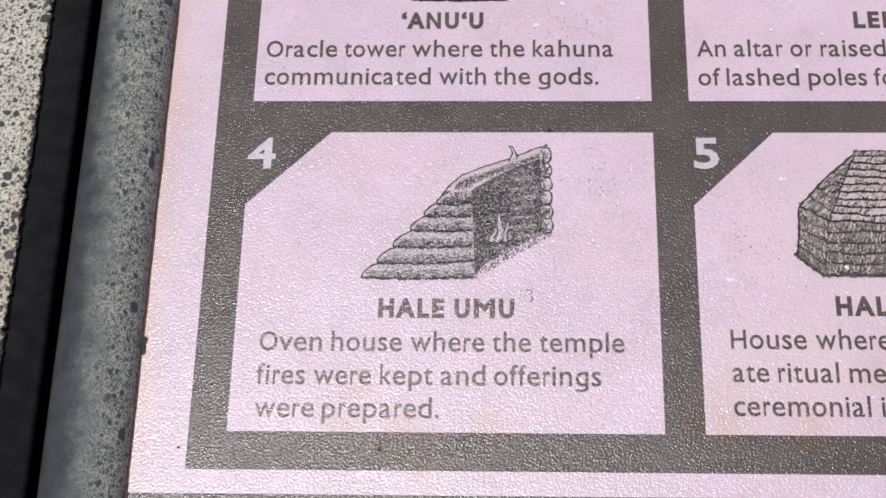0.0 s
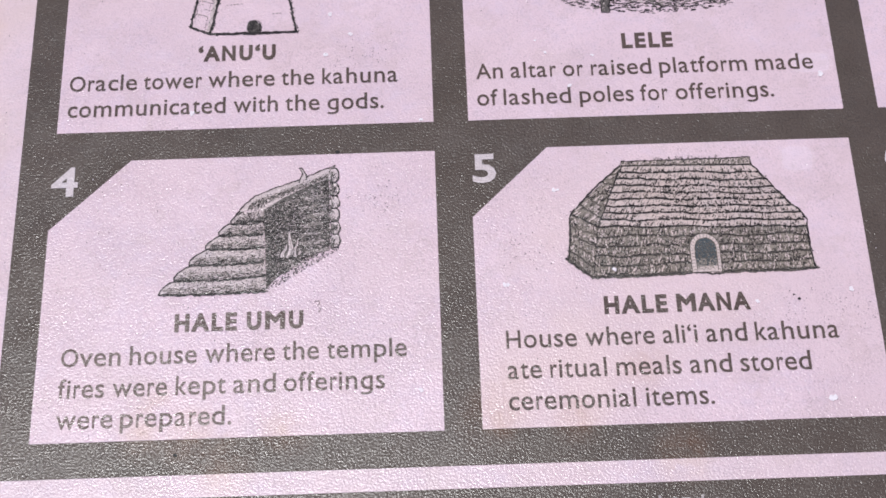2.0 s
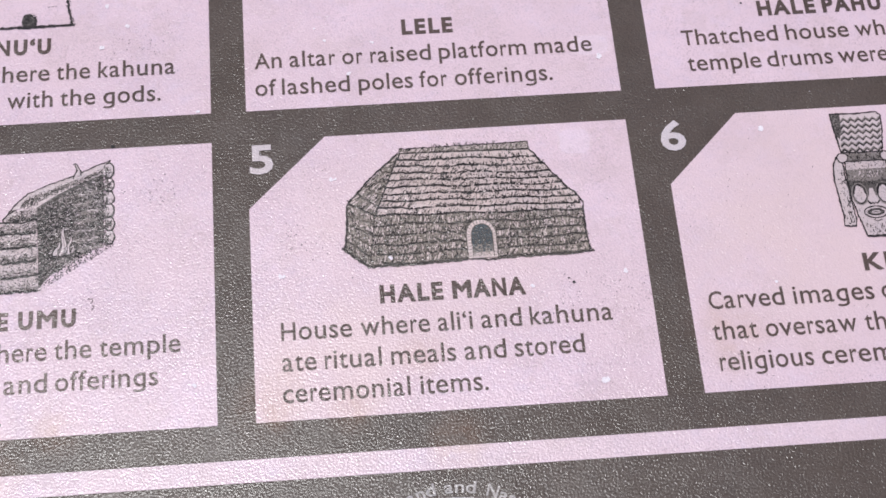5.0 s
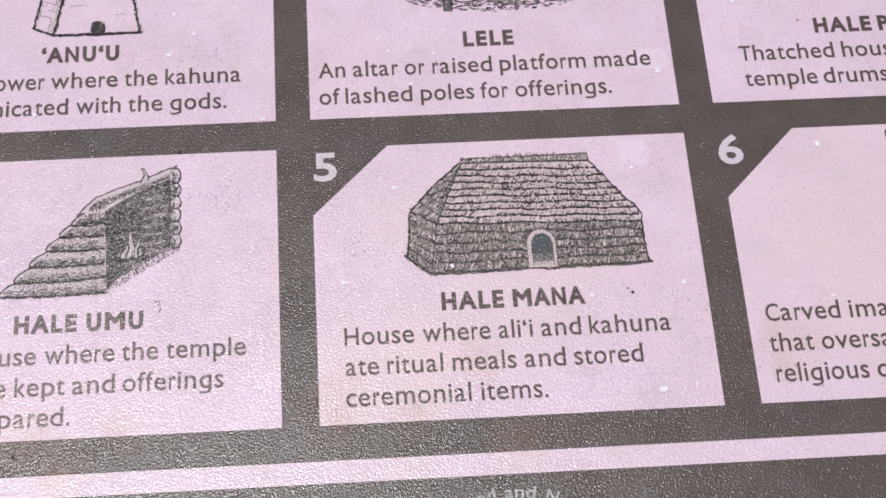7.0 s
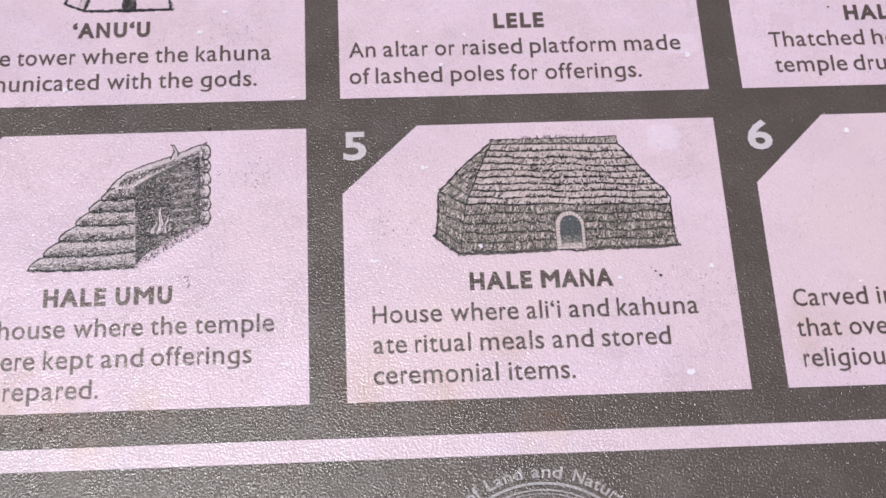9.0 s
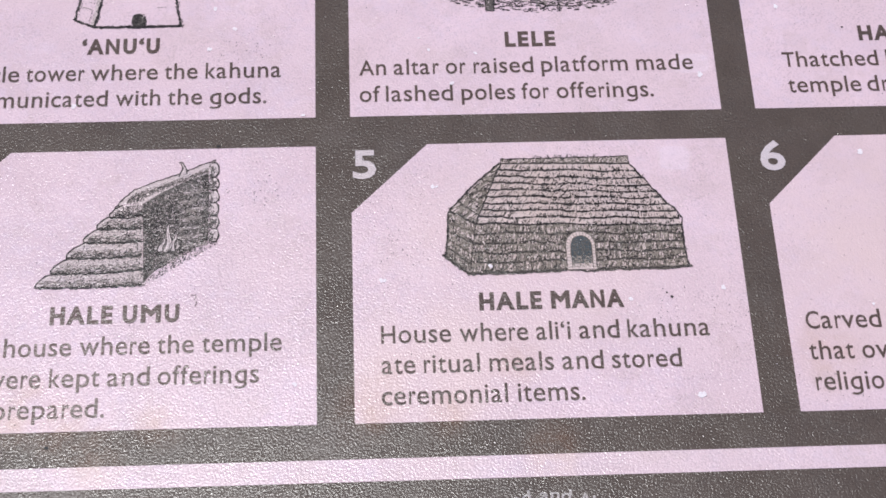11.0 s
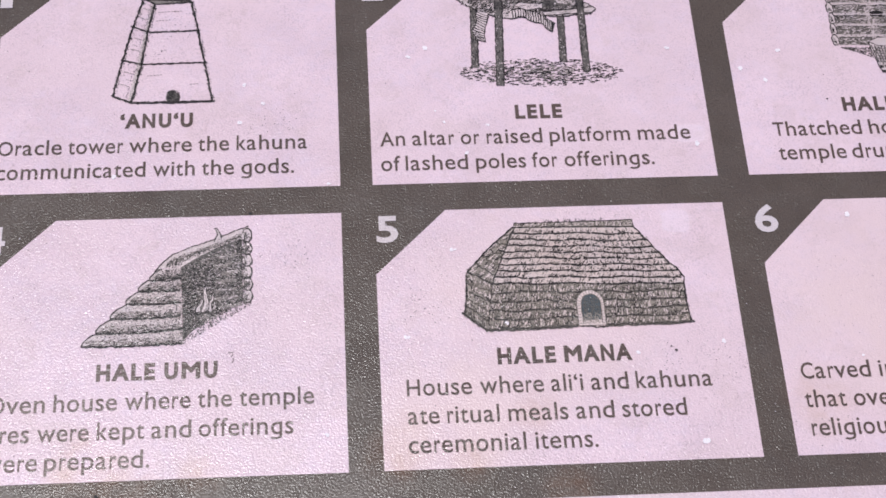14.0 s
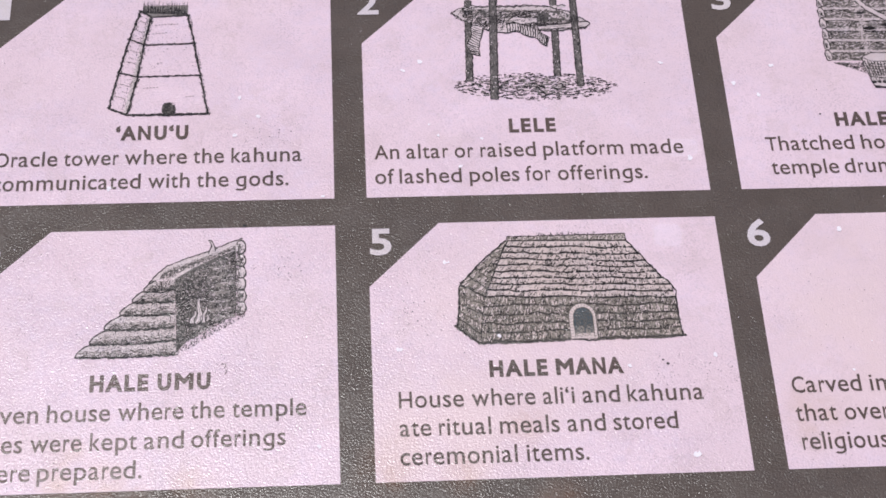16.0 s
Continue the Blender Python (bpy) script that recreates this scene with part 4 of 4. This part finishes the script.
def drum_house():
    """The corner of a thatched wall with rolled courses and a standing drum."""
    k = Ink(71)
    wall = ((328.0, 173.4), (368.0, 172.0), (368.0, 204.0), (328.4, 204.8))
    k.shape(wall, 3, 11)
    for j in range(6):
        y = 173.4 + 5.35 * j
        q = ((329.4, y), (368, y - 0.8), (368, y + 3.4), (329.8, y + 3.6))
        k.shape(q, 1, 12)
        k.scribble(q, 260, 1.7, 0.24, 2, 15, 0.1)
        k.scribble(q, 190, 1.2, 0.2, 0, 16)
        k.scribble(q, 150, 1.3, 0.3, 3, 16.5, 0.15)
        top = [(329.8 + 3.2 * i, y + 3.7 - 0.08 * i + k.rnd.uniform(-0.2, 0.3)) for i in range(13)]
        k.line(top, 0.4, 0, 18, 0.2)
        k.stipple(((329.6, y + 3.6), (368, y + 2.9), (368, y + 5.0), (329.8, y + 5.3)), 130, 0.07, 0.2)
        k.scribble(((342.4, y), (346, y), (346, y + 5), (342.6, y + 5)), 34, 1.0, 0.4, 3, 18.5)
        # rolled end of the course
        x, lean, wide = 328.0 + 0.13 * j, k.rnd.uniform(-0.3, 0.3), k.rnd.uniform(0.95, 1.2)
        end = [(x - wide, y + 0.5), (x - wide * 0.9 + lean, y + 3.4), (x - 0.4 + lean, y + 5.0), (x + 0.6 + lean, y + 5.1), (x + wide + 0.3, y + 3.2), (x + wide + 0.4, y + 0.7), (x + 0.7, y), (x - 0.6, y)]
        k.shape(end, 3, 17)
        k.line([*end, end[0]], 0.46, 0, 19, 0.14)
        for _ in range(7):
            k.line([(x + k.rnd.uniform(-0.7, 0.9), y + 0.7), (x + lean + k.rnd.uniform(-0.6, 0.8), y + k.rnd.uniform(1.6, 3.8))], 0.18, 0, 18)
    for _ in range(210):
        u = k.rnd.random()
        x, y = 329.5 + 12 * u, 172.6 - 5.2 * u * k.rnd.random() - 0.4
        k.line([(x, y), (x + k.rnd.uniform(0.3, 1.0), y + k.rnd.uniform(-0.4, 0.2))], 0.24, 0 if k.rnd.random() < 0.6 else 1, 16)
    # openings between the poles
    for x, y, a, b in ((347.2, 188.6, 3.0, 1.5), (344.6, 196.6, 2.0, 1.1), (356.0, 190.0, 3.6, 2.0)):
        k.blob(x, y, a, b, 0, 19, 12, 0.2)
        k.line([(x - a, y - 0.2), (x, y - 0.7), (x + a, y - 0.2)], 0.3, 3, 20, 0.08)
    k.line([(343.4, 204.8), (347.0, 200.2), (351.5, 196.4), (358.0, 192.0), (368.0, 185.8)], 1.8, 3, 20, 0.1)
    k.line([(344.6, 204.8), (348.0, 200.9), (352.4, 197.2), (359.0, 192.9), (368.0, 187.2)], 0.3, 0, 21, 0.1)
    k.line([(342.4, 204.8), (346.2, 199.4), (350.6, 195.4), (357.0, 191.0), (368.0, 184.4)], 0.3, 0, 21, 0.1)
    # drum
    body = [(341.2, 174.6), (341.4, 170.6), (342.6, 166.4), (343.2, 162.6), (344.2, 160.2), (349.4, 159.6), (353.6, 160.4), (354.4, 163.0), (354.6, 167.6), (355.4, 172.0), (355.6, 174.8)]
    k.shape([*body, (352.0, 176.6), (345.0, 176.6)], 3, 22)
    k.scribble(((343.2, 162.5), (354.2, 162.5), (355.2, 172.5), (341.8, 172.5)), 200, 1.3, 0.26, 1, 23, 1.5)
    k.scribble(((343.4, 163.0), (354.0, 163.0), (355.0, 172.0), (342.0, 172.0)), 120, 1.0, 0.2, 0, 23.5, 1.5)
    k.line(body, 0.42, 0, 25, 0.1)
    k.line([(341.2, 174.6), (345.0, 176.6), (352.0, 176.6), (355.6, 174.8)], 0.36, 0, 25, 0.1)
    k.line([(341.2, 174.4), (345.0, 172.4), (352.0, 172.4), (355.6, 174.6)], 0.36, 0, 25, 0.1)
    for j in range(11):
        k.line([(341.9 + 1.3 * j, 173.0 - 0.5 * math.sin(j / 10 * 3.1)), (343.4 + 1.05 * j, 165.2)], 0.36, 0, 24, 0.07)
    for j in range(5):
        k.line([(341.8 + 0.3 * j, 171.6 - 1.3 * j), (348, 170.9 - 1.3 * j), (355.0 - 0.1 * j, 171.6 - 1.3 * j)], 0.26, 0, 24, 0.08)
    k.line([(343.0, 165.0), (348.5, 164.2), (354.4, 165.0)], 0.5, 0, 25, 0.08)
    for j in range(6):
        k.blob(344.4 + 1.9 * j, 162.4, 0.75, 0.8, 0, 25, 7)
    k.line([(343.9, 160.2), (349.4, 159.5), (353.8, 160.3)], 0.9, 0, 25, 0.08)
    return part("illustration", k.mesh("illustration"), DRAWING, drum_field, "grey pen drawing of a thatched wall and drum")


def carved_post():
    """A carved wooden post with a zigzag crest, two side pieces and a blocky mask."""
    k = Ink(81)
    mid = 351.6
    flip = lambda pts: [(2 * mid - x, y) for x, y in pts][::-1]
    crest = [(343.0, 99.5), (351.2, 99.1), (359.2, 99.5), (360.5, 98.1), (360.2, 93.1), (358.4, 83.6), (344.2, 83.9), (343.6, 90.4), (343.0, 95.6)]
    k.shape(crest, 3, 12)
    k.shape([(343.0, 99.4), (346.4, 99.1), (345.9, 92.5), (344.8, 89.4), (343.7, 90.4), (343.1, 95.6)], 2, 13)
    k.scribble(((343.6, 91.0), (345.4, 91.0), (346.0, 98.6), (343.4, 98.6)), 46, 1.0, 0.24, 0, 17)
    k.stipple(((343.6, 91.0), (345.4, 91.0), (346.0, 98.6), (343.4, 98.6)), 20, 0.15, 0.3, 1, 18)
    for j in range(6):
        y, x0, x1 = 96.2 - 2.36 * j, 346.2 - 0.38 * j, 360.2 - 0.34 * j
        zig = [(x0 + (x1 - x0) * i / 11, y + (0.72 if i % 2 else -0.52)) for i in range(12)]
        k.line([(x, v + 0.55) for x, v in zig], 0.75, 1, 16, 0.06, 2.0)
        k.line(zig, 0.62, 0, 18, 0.07, 2.0)
    k.line([*crest, crest[0]], 0.5, 0, 20, 0.1)
    # band under the crest
    band = [(344.4, 83.6), (358.4, 83.3), (357.6, 80.5), (344.9, 80.5)]
    k.shape(band, 1, 15)
    k.scribble(band, 110, 0.9, 0.2, 0, 18)
    # mask block
    half = [(344.5, 80.3), (344.3, 74.1), (344.4, 65.2), (345.4, 59.3), (347.0, 51.6)]
    block = [*half, *flip(half)]
    k.shape(block, 3, 15.5)
    k.shape([(344.5, 77.2), (358.7, 77.2), (358.7, 72.0), (344.4, 72.0)], 1, 16.6)
    k.stipple(((344.6, 71.0), (358.6, 71.0), (358.6, 80.2), (344.6, 80.2)), 420, 0.08, 0.24, 0, 18, True)
    k.scribble(((344.8, 74.0), (357.0, 74.0), (357.0, 80.0), (344.8, 80.0)), 70, 1.0, 0.24, 3, 18.4, 1.5)
    k.shape([(344.5, 73.0), (348.4, 72.6), (351.6, 72.0), (354.8, 72.6), (358.7, 73.0), (358.6, 68.4), (354.4, 70.6), (352.9, 66.4), (350.3, 66.4), (348.8, 70.6), (344.6, 68.4)], 2, 18.7)
    k.scribble(((344.8, 70.6), (358.4, 70.6), (358.4, 72.6), (344.8, 72.6)), 60, 0.9, 0.26, 0, 19)
    k.shape([(351.0, 69.6), (352.2, 69.6), (353.2, 64.6), (351.6, 63.4), (350.0, 64.6)], 3, 19.8)
    for x in (347.4, 355.8):
        k.blob(x, 67.6, 2.25, 3.5, 3, 21, 18, 0.03)
        for grow, slot, w in ((1.0, 0, 0.5), (1.14, 1, 0.4)):
            k.line([(x + 2.3 * grow * math.cos(a), 67.6 + 3.6 * grow * math.sin(a)) for a in (math.pi * 2 * i / 20 for i in range(21))], w, slot, 22, 0.06)
        k.stipple(((x - 1.6, 65.0), (x + 1.6, 65.0), (x + 1.6, 70.0), (x - 1.6, 70.0)), 26, 0.08, 0.24, 1, 22)
        k.line([(x + 2.2 * math.cos(a), 67.6 + 3.6 * math.sin(a)) for a in (math.pi * i / 12 for i in range(13))], 0.85, 0, 22.5, 0.12)
    k.line([(349.6, 64.8), (350.5, 63.7), (351.2, 64.1), (351.6, 63.5), (352.0, 64.1), (352.7, 63.7), (353.6, 64.8)], 0.62, 0, 22, 0.06)
    mouth = lambda a, b: [(351.6 + a * math.cos(t), 60.5 + b * math.sin(t)) for t in (math.pi * 2 * i / 20 for i in range(21))]
    k.shape(mouth(4.0, 2.2)[:-1], 3, 19.5)
    k.scribble(((348.2, 58.8), (355.0, 58.8), (355.0, 62.2), (348.2, 62.2)), 50, 0.8, 0.2, 1, 20.4, 0.1)
    k.shape(mouth(2.6, 1.1)[:-1], 2, 21)
    for a, b, w in ((4.0, 2.2, 0.5), (2.7, 1.15, 0.5), (1.4, 0.4, 0.3)):
        k.line(mouth(a, b), w, 0 if a > 2 else 3, 22, 0.07)
    k.line([(350.1, 57.6), (351.6, 57.1), (353.1, 57.6)], 0.34, 0, 22, 0.06)
    k.scribble(((348.0, 52.0), (353.8, 52.0), (354.6, 56.4), (347.2, 56.4)), 26, 1.2, 0.2, 0, 20, 1.4)
    k.stipple(((346.2, 53), (355.6, 53), (356.6, 63), (345.4, 63)), 70, 0.07, 0.2, 0, 19)
    k.line([*block, block[0]], 0.5, 0, 22, 0.12)
    k.line([(347.0, 51.6), (356.2, 51.6)], 0.8, 0, 22, 0.12)
    # side pieces with rounded shoulders
    arm = [(342.1, 82.3), (340.5, 79.2), (339.8, 74.4), (339.9, 69.2), (340.3, 63.3), (340.5, 59.2), (339.9, 56.1), (342.0, 55.7), (343.9, 55.8), (344.4, 58.6), (344.2, 62.3), (343.9, 68.9), (343.7, 74.9), (343.9, 79.4)]
    knob = [(342.1, 82.3), (343.1, 83.4), (344.5, 83.6), (345.7, 82.9), (346.0, 81.6), (345.2, 80.4), (343.9, 79.9), (342.7, 80.2)]
    for pts, cap in ((arm, knob), (flip(arm), flip(knob))):
        k.shape(pts, 3, 23)
        k.line([*pts, pts[0]], 0.52, 0, 25, 0.14)
        lo, hi = min(x for x, y in pts) + 0.8, max(x for x, y in pts) - 0.6
        k.stipple(((lo, 56.6), (hi, 56.6), (hi - 0.4, 77), (lo, 77)), 60, 0.08, 0.24, 0, 24)
        k.scribble(((hi - 1.5, 57), (hi, 57), (hi - 0.3, 77), (hi - 1.6, 77)), 34, 1.5, 0.26, 0, 24, 1.6)
        k.scribble(((lo, 56.4), (hi, 56.4), (hi, 60), (lo, 60)), 12, 1.2, 0.24, 0, 24, 1.5)
        k.shape(cap, 3, 25.5)
        k.line([*cap, cap[0]], 0.46, 0, 27, 0.08)
    return part("illustration", k.mesh("illustration"), DRAWING, image_field, "grey pen drawing of a carved post")


oracle_tower()
pole_platform()
drum_house()
oven_house()
great_house()
carved_post()


# ---- captions ----
BOLD, BOOK = 0.35, 0.055
CAP, HEAD = 6.3, 6.5
OKINA = "\u2018"


def caption(parent, title, lines):
    lettering("title_letter", title[1], title[0], HEAD, TEXT_INK, parent, BOLD, 17, "bold brown-black capital letter")
    for base, words in lines:
        lettering("caption_letter", words, base, CAP, TEXT_INK, parent, BOOK, 17)


caption(tower_field, (141.9, [(OKINA + "ANU" + OKINA + "U", 47.9, 75.0)]), (
    (130.9, (("Oracle", 3.0, 26.6), ("tower", 28.9, 49.3), ("where", 51.5, 74.8), ("the", 77.2, 88.7), ("kahuna", 91.5, 117.9))),
    (120.2, (("communicated", 3.1, 57.9), ("with", 60.7, 76.1), ("the", 78.7, 90.6), ("gods.", 93.2, 112.7)))))
caption(altar_field, (141.9, [("LELE", 197.6, 215.7)]), (
    (130.9, (("An", 145.5, 154.9), ("altar", 157.6, 173.6), ("or", 176.0, 183.1), ("raised", 185.9, 207.1), ("platform", 209.9, 240.7), ("made", 243.8, 264.0))),
    (119.8, (("of", 145.4, 152.7), ("lashed", 154.7, 178.1), ("poles", 181.1, 200.0), ("for", 202.3, 211.9), ("offerings.", 214.6, 248.6)))))
caption(drum_field, (141.8, [("HALE", 325.3, 346.3), ("PAHU", 348.9, 370.2)]), (
    (131.0, (("Thatched", 296.3, 330.7), ("house", 333.7, 356.4), ("where", 358.9, 381.4))),
    (120.2, (("temple", 296.9, 322.9), ("drums", 325.1, 348.6), ("were", 350.7, 368.6), ("kept.", 370.9, 389.0)))))
caption(oven_field, (36.9, [("HALE", 43.8, 64.0), ("UMU", 67.2, 85.5)]), (
    (25.85, (("Oven", 7.9, 27.0), ("house", 29.9, 51.4), ("where", 54.1, 76.5), ("the", 78.9, 90.6), ("temple", 93.2, 118.8))),
    (14.95, (("fires", 7.7, 22.4), ("were", 25.1, 42.4), ("kept", 45.1, 61.0), ("and", 63.4, 76.9), ("offerings", 79.4, 111.6))),
    (4.45, (("were", 7.9, 25.7), ("prepared.", 28.1, 62.9)))))
caption(house_field, (38.3, [("HALE", 183.3, 203.9), ("MANA", 206.9, 230.8)]), (
    (27.3, (("House", 150.9, 173.6), ("where", 176.4, 198.7), ("ali" + OKINA + "i", 201.3, 212.4), ("and", 215.3, 228.5), ("kahuna", 231.2, 258.1))),
    (16.6, (("ate", 150.8, 161.7), ("ritual", 164.4, 182.4), ("meals", 185.5, 206.3), ("and", 209.0, 222.4), ("stored", 225.1, 247.8))),
    (5.9, (("ceremonial", 150.6, 190.8), ("items.", 194.2, 215.4)))))
caption(image_field, (39.1, [("KI" + OKINA + "I", 343.6, 358.7)]), (
    (28.7, (("Carved", 290.0, 314.9), ("images", 318.2, 344.9), ("of", 347.4, 354.7))),
    (17.8, (("that", 289.7, 304.3), ("oversaw", 307.0, 337.1), ("the", 339.8, 351.7))),
    (7.0, (("religious", 290.3, 320.8), ("ceremonies.", 323.5, 369.9)))))

for text, left, right, base, holder in (
    ("1", -1.2, 3.5, 200.6, tower_field), ("2", 140.7, 149.2, 200.5, altar_field), ("3", 284.3, 292.3, 200.0, drum_field),
    ("4", -0.3, 8.7, 89.0, oven_field), ("5", 142.6, 150.6, 89.1, house_field), ("6", 283.0, 291.7, 88.9, image_field),
):
    lettering("numeral", [(text, left, right)], base - 0.3, 12.0 if text == "6" else 11.4, LETTER, holder, 0.40, 17, "pale bold numeral on taupe", True)

# ---- emblem in the lower band ----
seal = Ink(8)
CX, CY = 201.4, -60.6


def arc(r, w, slot, a0=0, a1=360, lift=16):
    k = max(6, int((a1 - a0) / 3))
    seal.line([(CX + r * math.cos(radians(a0 + (a1 - a0) * j / k)), CY + r * math.sin(radians(a0 + (a1 - a0) * j / k))) for j in range(k + 1)], w, slot, lift)


arc(31.6, 0.9, 0)
arc(29.4, 0.45, 0)
arc(28.2, 0.3, 0)
for j in range(240):
    a, r = math.radians(seal.rnd.uniform(0, 360)), 27.6 - 11 * seal.rnd.random() ** 1.6
    seal.line([(CX + r * math.cos(a), CY + r * math.sin(a)), (CX + (r + 1.8) * math.cos(a + 0.05), CY + (r + 1.8) * math.sin(a + 0.05))], 0.22, 0, 15)
emblem = part("emblem", seal.mesh("emblem"), FAINT, sign, "faded pale round seal on the taupe band")


def curved(words, radius, cap, parent):
    """Words round the seal: (word, from degrees, to degrees), read clockwise."""
    k = cap / CAP_UNIT
    for word, a0, a1 in words:
        pen, ink = 0.0, []
        for ch in word:
            step, a, z = SPACING.get(ch, (550, 40, 40))
            ink.append((ch, pen + a, pen + step - z))
            pen += step
        lo, hi = ink[0][1], ink[-1][2]
        for ch, xa, xb in ink:
            vs, fs, g0, g1, h0, h1 = glyph(ch)
            v = []
            for x, y, _ in vs:
                s = (xa - lo + (x - g0) / (g1 - g0) * (xb - xa)) / (hi - lo)
                a, r = radians(a0 + s * (a1 - a0)), radius + y * k
                v.append((CX + r * math.cos(a), CY + r * math.sin(a)))
            v, f = swollen(v, fs, 0.09)
            me = bpy.data.meshes.new("ring_letter")
            me.from_pydata([(x * MM, y * MM, (18 - 0.2 * rim) * LIFT) for x, y, rim in v], [], f)
            me.update()
            part("ring_letter", me, FAINT, parent, "faint pale letter round the seal")


curved((("of", 131.0, 123.0), ("Land", 118.5, 99.0), ("and", 94.2, 78.5), ("Natural", 72.5, 42.0)), 33.5, 3.9, emblem)

# ---- dirt, spatter and wear on the face ----
specks = Ink(21)
for x, y, r in ((-13.9, -5.3, 0.45), (45.9, -5.3, 0.72), (96.7, 102.9, 0.75), (319.8, 147.7, 0.45), (247.0, 41.6, 0.55), (245.4, 43.2, 0.36), (244.2, 44.6, 0.2)):
    specks.blob(x, y, r, r * 0.8, 0, 20, 9, 0.2)
# dark of a notch in the grime by the rail, painted as flat blobs
specks.blob(-27.5, 26.5, 0.65, 3.0, 0, 46, 12, 0.25)
specks.blob(-27.2, 29.2, 0.7, 0.8, 0, 46, 9, 0.25)
specks.line([(89.2, 46.4), (90.5, 46.5), (90.9, 45.6), (90.3, 44.9)], 0.24, 1, 20, 0.2, 0.4)
specks.line([(90.9, 44.2), (91.0, 43.2), (90.4, 42.5)], 0.3, 1, 20, 0.18, 0.4)
for _ in range(420):
    x, y = specks.rnd.uniform(-27, 370), specks.rnd.uniform(-18, 205)
    specks.blob(x, y, specks.rnd.uniform(0.06, 0.17), slot=0, lift=20, n=5)
for cx, cy, s, k in ((112, 84, 6, 40), (245, 36, 7, 30), (30, 12, 12, 35), (266, 36, 5, 30), (104, 144, 6, 40), (160, 62, 7, 40), (300, 10, 8, 30), (66, 50, 16, 40)):
    for _ in range(k):
        specks.blob(cx + specks.rnd.gauss(0, s), cy + specks.rnd.gauss(0, s * 0.6), specks.rnd.uniform(0.07, 0.2), slot=0, lift=20, n=5)
for cx, cy, sx, sy, k in ((163, 78, 9, 9, 150), (156, 45, 6, 12, 110), (250, 40, 9, 4, 70), (252, 20, 12, 11, 130), (88, 46, 5, 2.4, 46), (150, 90, 6, 8, 60), (230, 3, 24, 3, 90), (262, 20, 4, 16, 70), (350, 104, 30, 4, 60), (20, 70, 12, 16, 90),
                          (112, 70, 9, 18, 110), (215, 98, 22, 2.2, 130), (300, 70, 12, 24, 140), (110, 142, 8, 8, 90), (260, 150, 8, 22, 90), (300, 150, 10, 20, 110), (30, 150, 16, 20, 70)):
    for _ in range(k):
        specks.blob(specks.rnd.gauss(cx, sx), specks.rnd.gauss(cy, sy), specks.rnd.uniform(0.05, 0.13), slot=1, lift=20, n=5)
tagged(part("dirt_specks", specks.mesh("dirt_specks"), (DIRT, DUST), sign, "tiny black dirt specks and a painted dark notch"), kind="stuff")

chalk = Ink(22)
for x, y, r in ((233.0, 41.3, 0.6), (264.5, 44.6, 0.7), (253.3, 6.2, 1.15), (187.8, 54.4, 0.5), (170.4, 85.3, 0.75), (151.9, 50.0, 0.7), (166.9, 146.6, 0.4),
                (318.3, 95.1, 0.75), (313.4, 37.1, 0.55), (101.4, 151.7, 0.7), (164.3, 176.6, 0.9), (157.4, 172.6, 0.7), (259.8, 174.1, 0.7), (228.8, 169.3, 0.5),
                (94.4, 160.7, 0.6), (186.4, 139.6, 0.5), (287.9, 163.6, 0.8), (297.1, 157.1, 0.7), (303.9, 171.5, 0.6), (266.3, 128.6, 0.7), (178.0, 126.8, 0.6),
                (92.7, 142.9, 0.6), (125.8, 114.9, 0.5), (123.0, 14.1, 0.6), (170.0, 141.4, 0.5), (46.4, 120.3, 0.7)):
    for _ in range(4):
        chalk.blob(x + chalk.rnd.gauss(0, r * 0.5), y + chalk.rnd.gauss(0, r * 0.4), r * chalk.rnd.uniform(0.5, 1.15), slot=0, lift=19, n=9, rough=0.3)
for _ in range(90):
    chalk.blob(chalk.rnd.uniform(0, 370), chalk.rnd.uniform(0, 205), chalk.rnd.uniform(0.08, 0.22), slot=0, lift=19, n=6)
tagged(part("chalky_spatter", chalk.mesh("chalky_spatter"), CHALK, sign, "whitish dried spatter"), kind="stuff")

for n, (x, y, rx, ry) in enumerate(((253.4, 94.6, 5.4, 5.0), (263.6, 133.4, 6.5, 4.2))):
    rubbed = Ink(23 + n)
    for grow, slot, lift in ((1.12, 1, 8.6), (0.96, 0, 9.8)):
        corner = [(math.copysign(abs(math.cos(a)) ** 0.55, math.cos(a)), math.copysign(abs(math.sin(a)) ** 0.55, math.sin(a))) for a in (math.pi * j / 16 for j in range(32))]
        rubbed.shape([(x + u * rx * grow * rubbed.rnd.uniform(0.94, 1.04), y + v * ry * grow * rubbed.rnd.uniform(0.94, 1.04)) for u, v in corner], slot, lift)
    part("rubbed_patch", rubbed.mesh("rubbed_patch"), (PATCH, WORN), sign, "paler rubbed patch on the print")

# grime packed along the inner foot of the left rail
bm = bmesh.new()
line = []
for j in range(260):
    y = (IN_B + 2 + (IN_T - IN_B - 4) * j / 259) * MM
    w = 0.0008 + 0.0004 * noise.noise(Vector((y * 60, 3, 1))) + 0.00015 * noise.noise(Vector((y * 500, 7, 1)))
    line.append([bm.verts.new((IN_L * MM - 0.0004, y, 0.0008)), bm.verts.new((IN_L * MM + w * 0.5, y, 0.0005)), bm.verts.new((IN_L * MM + w, y, 0.0001))])
for a, b in zip(line, line[1:]):
    for j in (0, 1):
        bm.faces.new((a[j], a[j + 1], b[j + 1], b[j]))
part("grime_line", bm, GRIME, sign, "brown grime along the rail's foot")
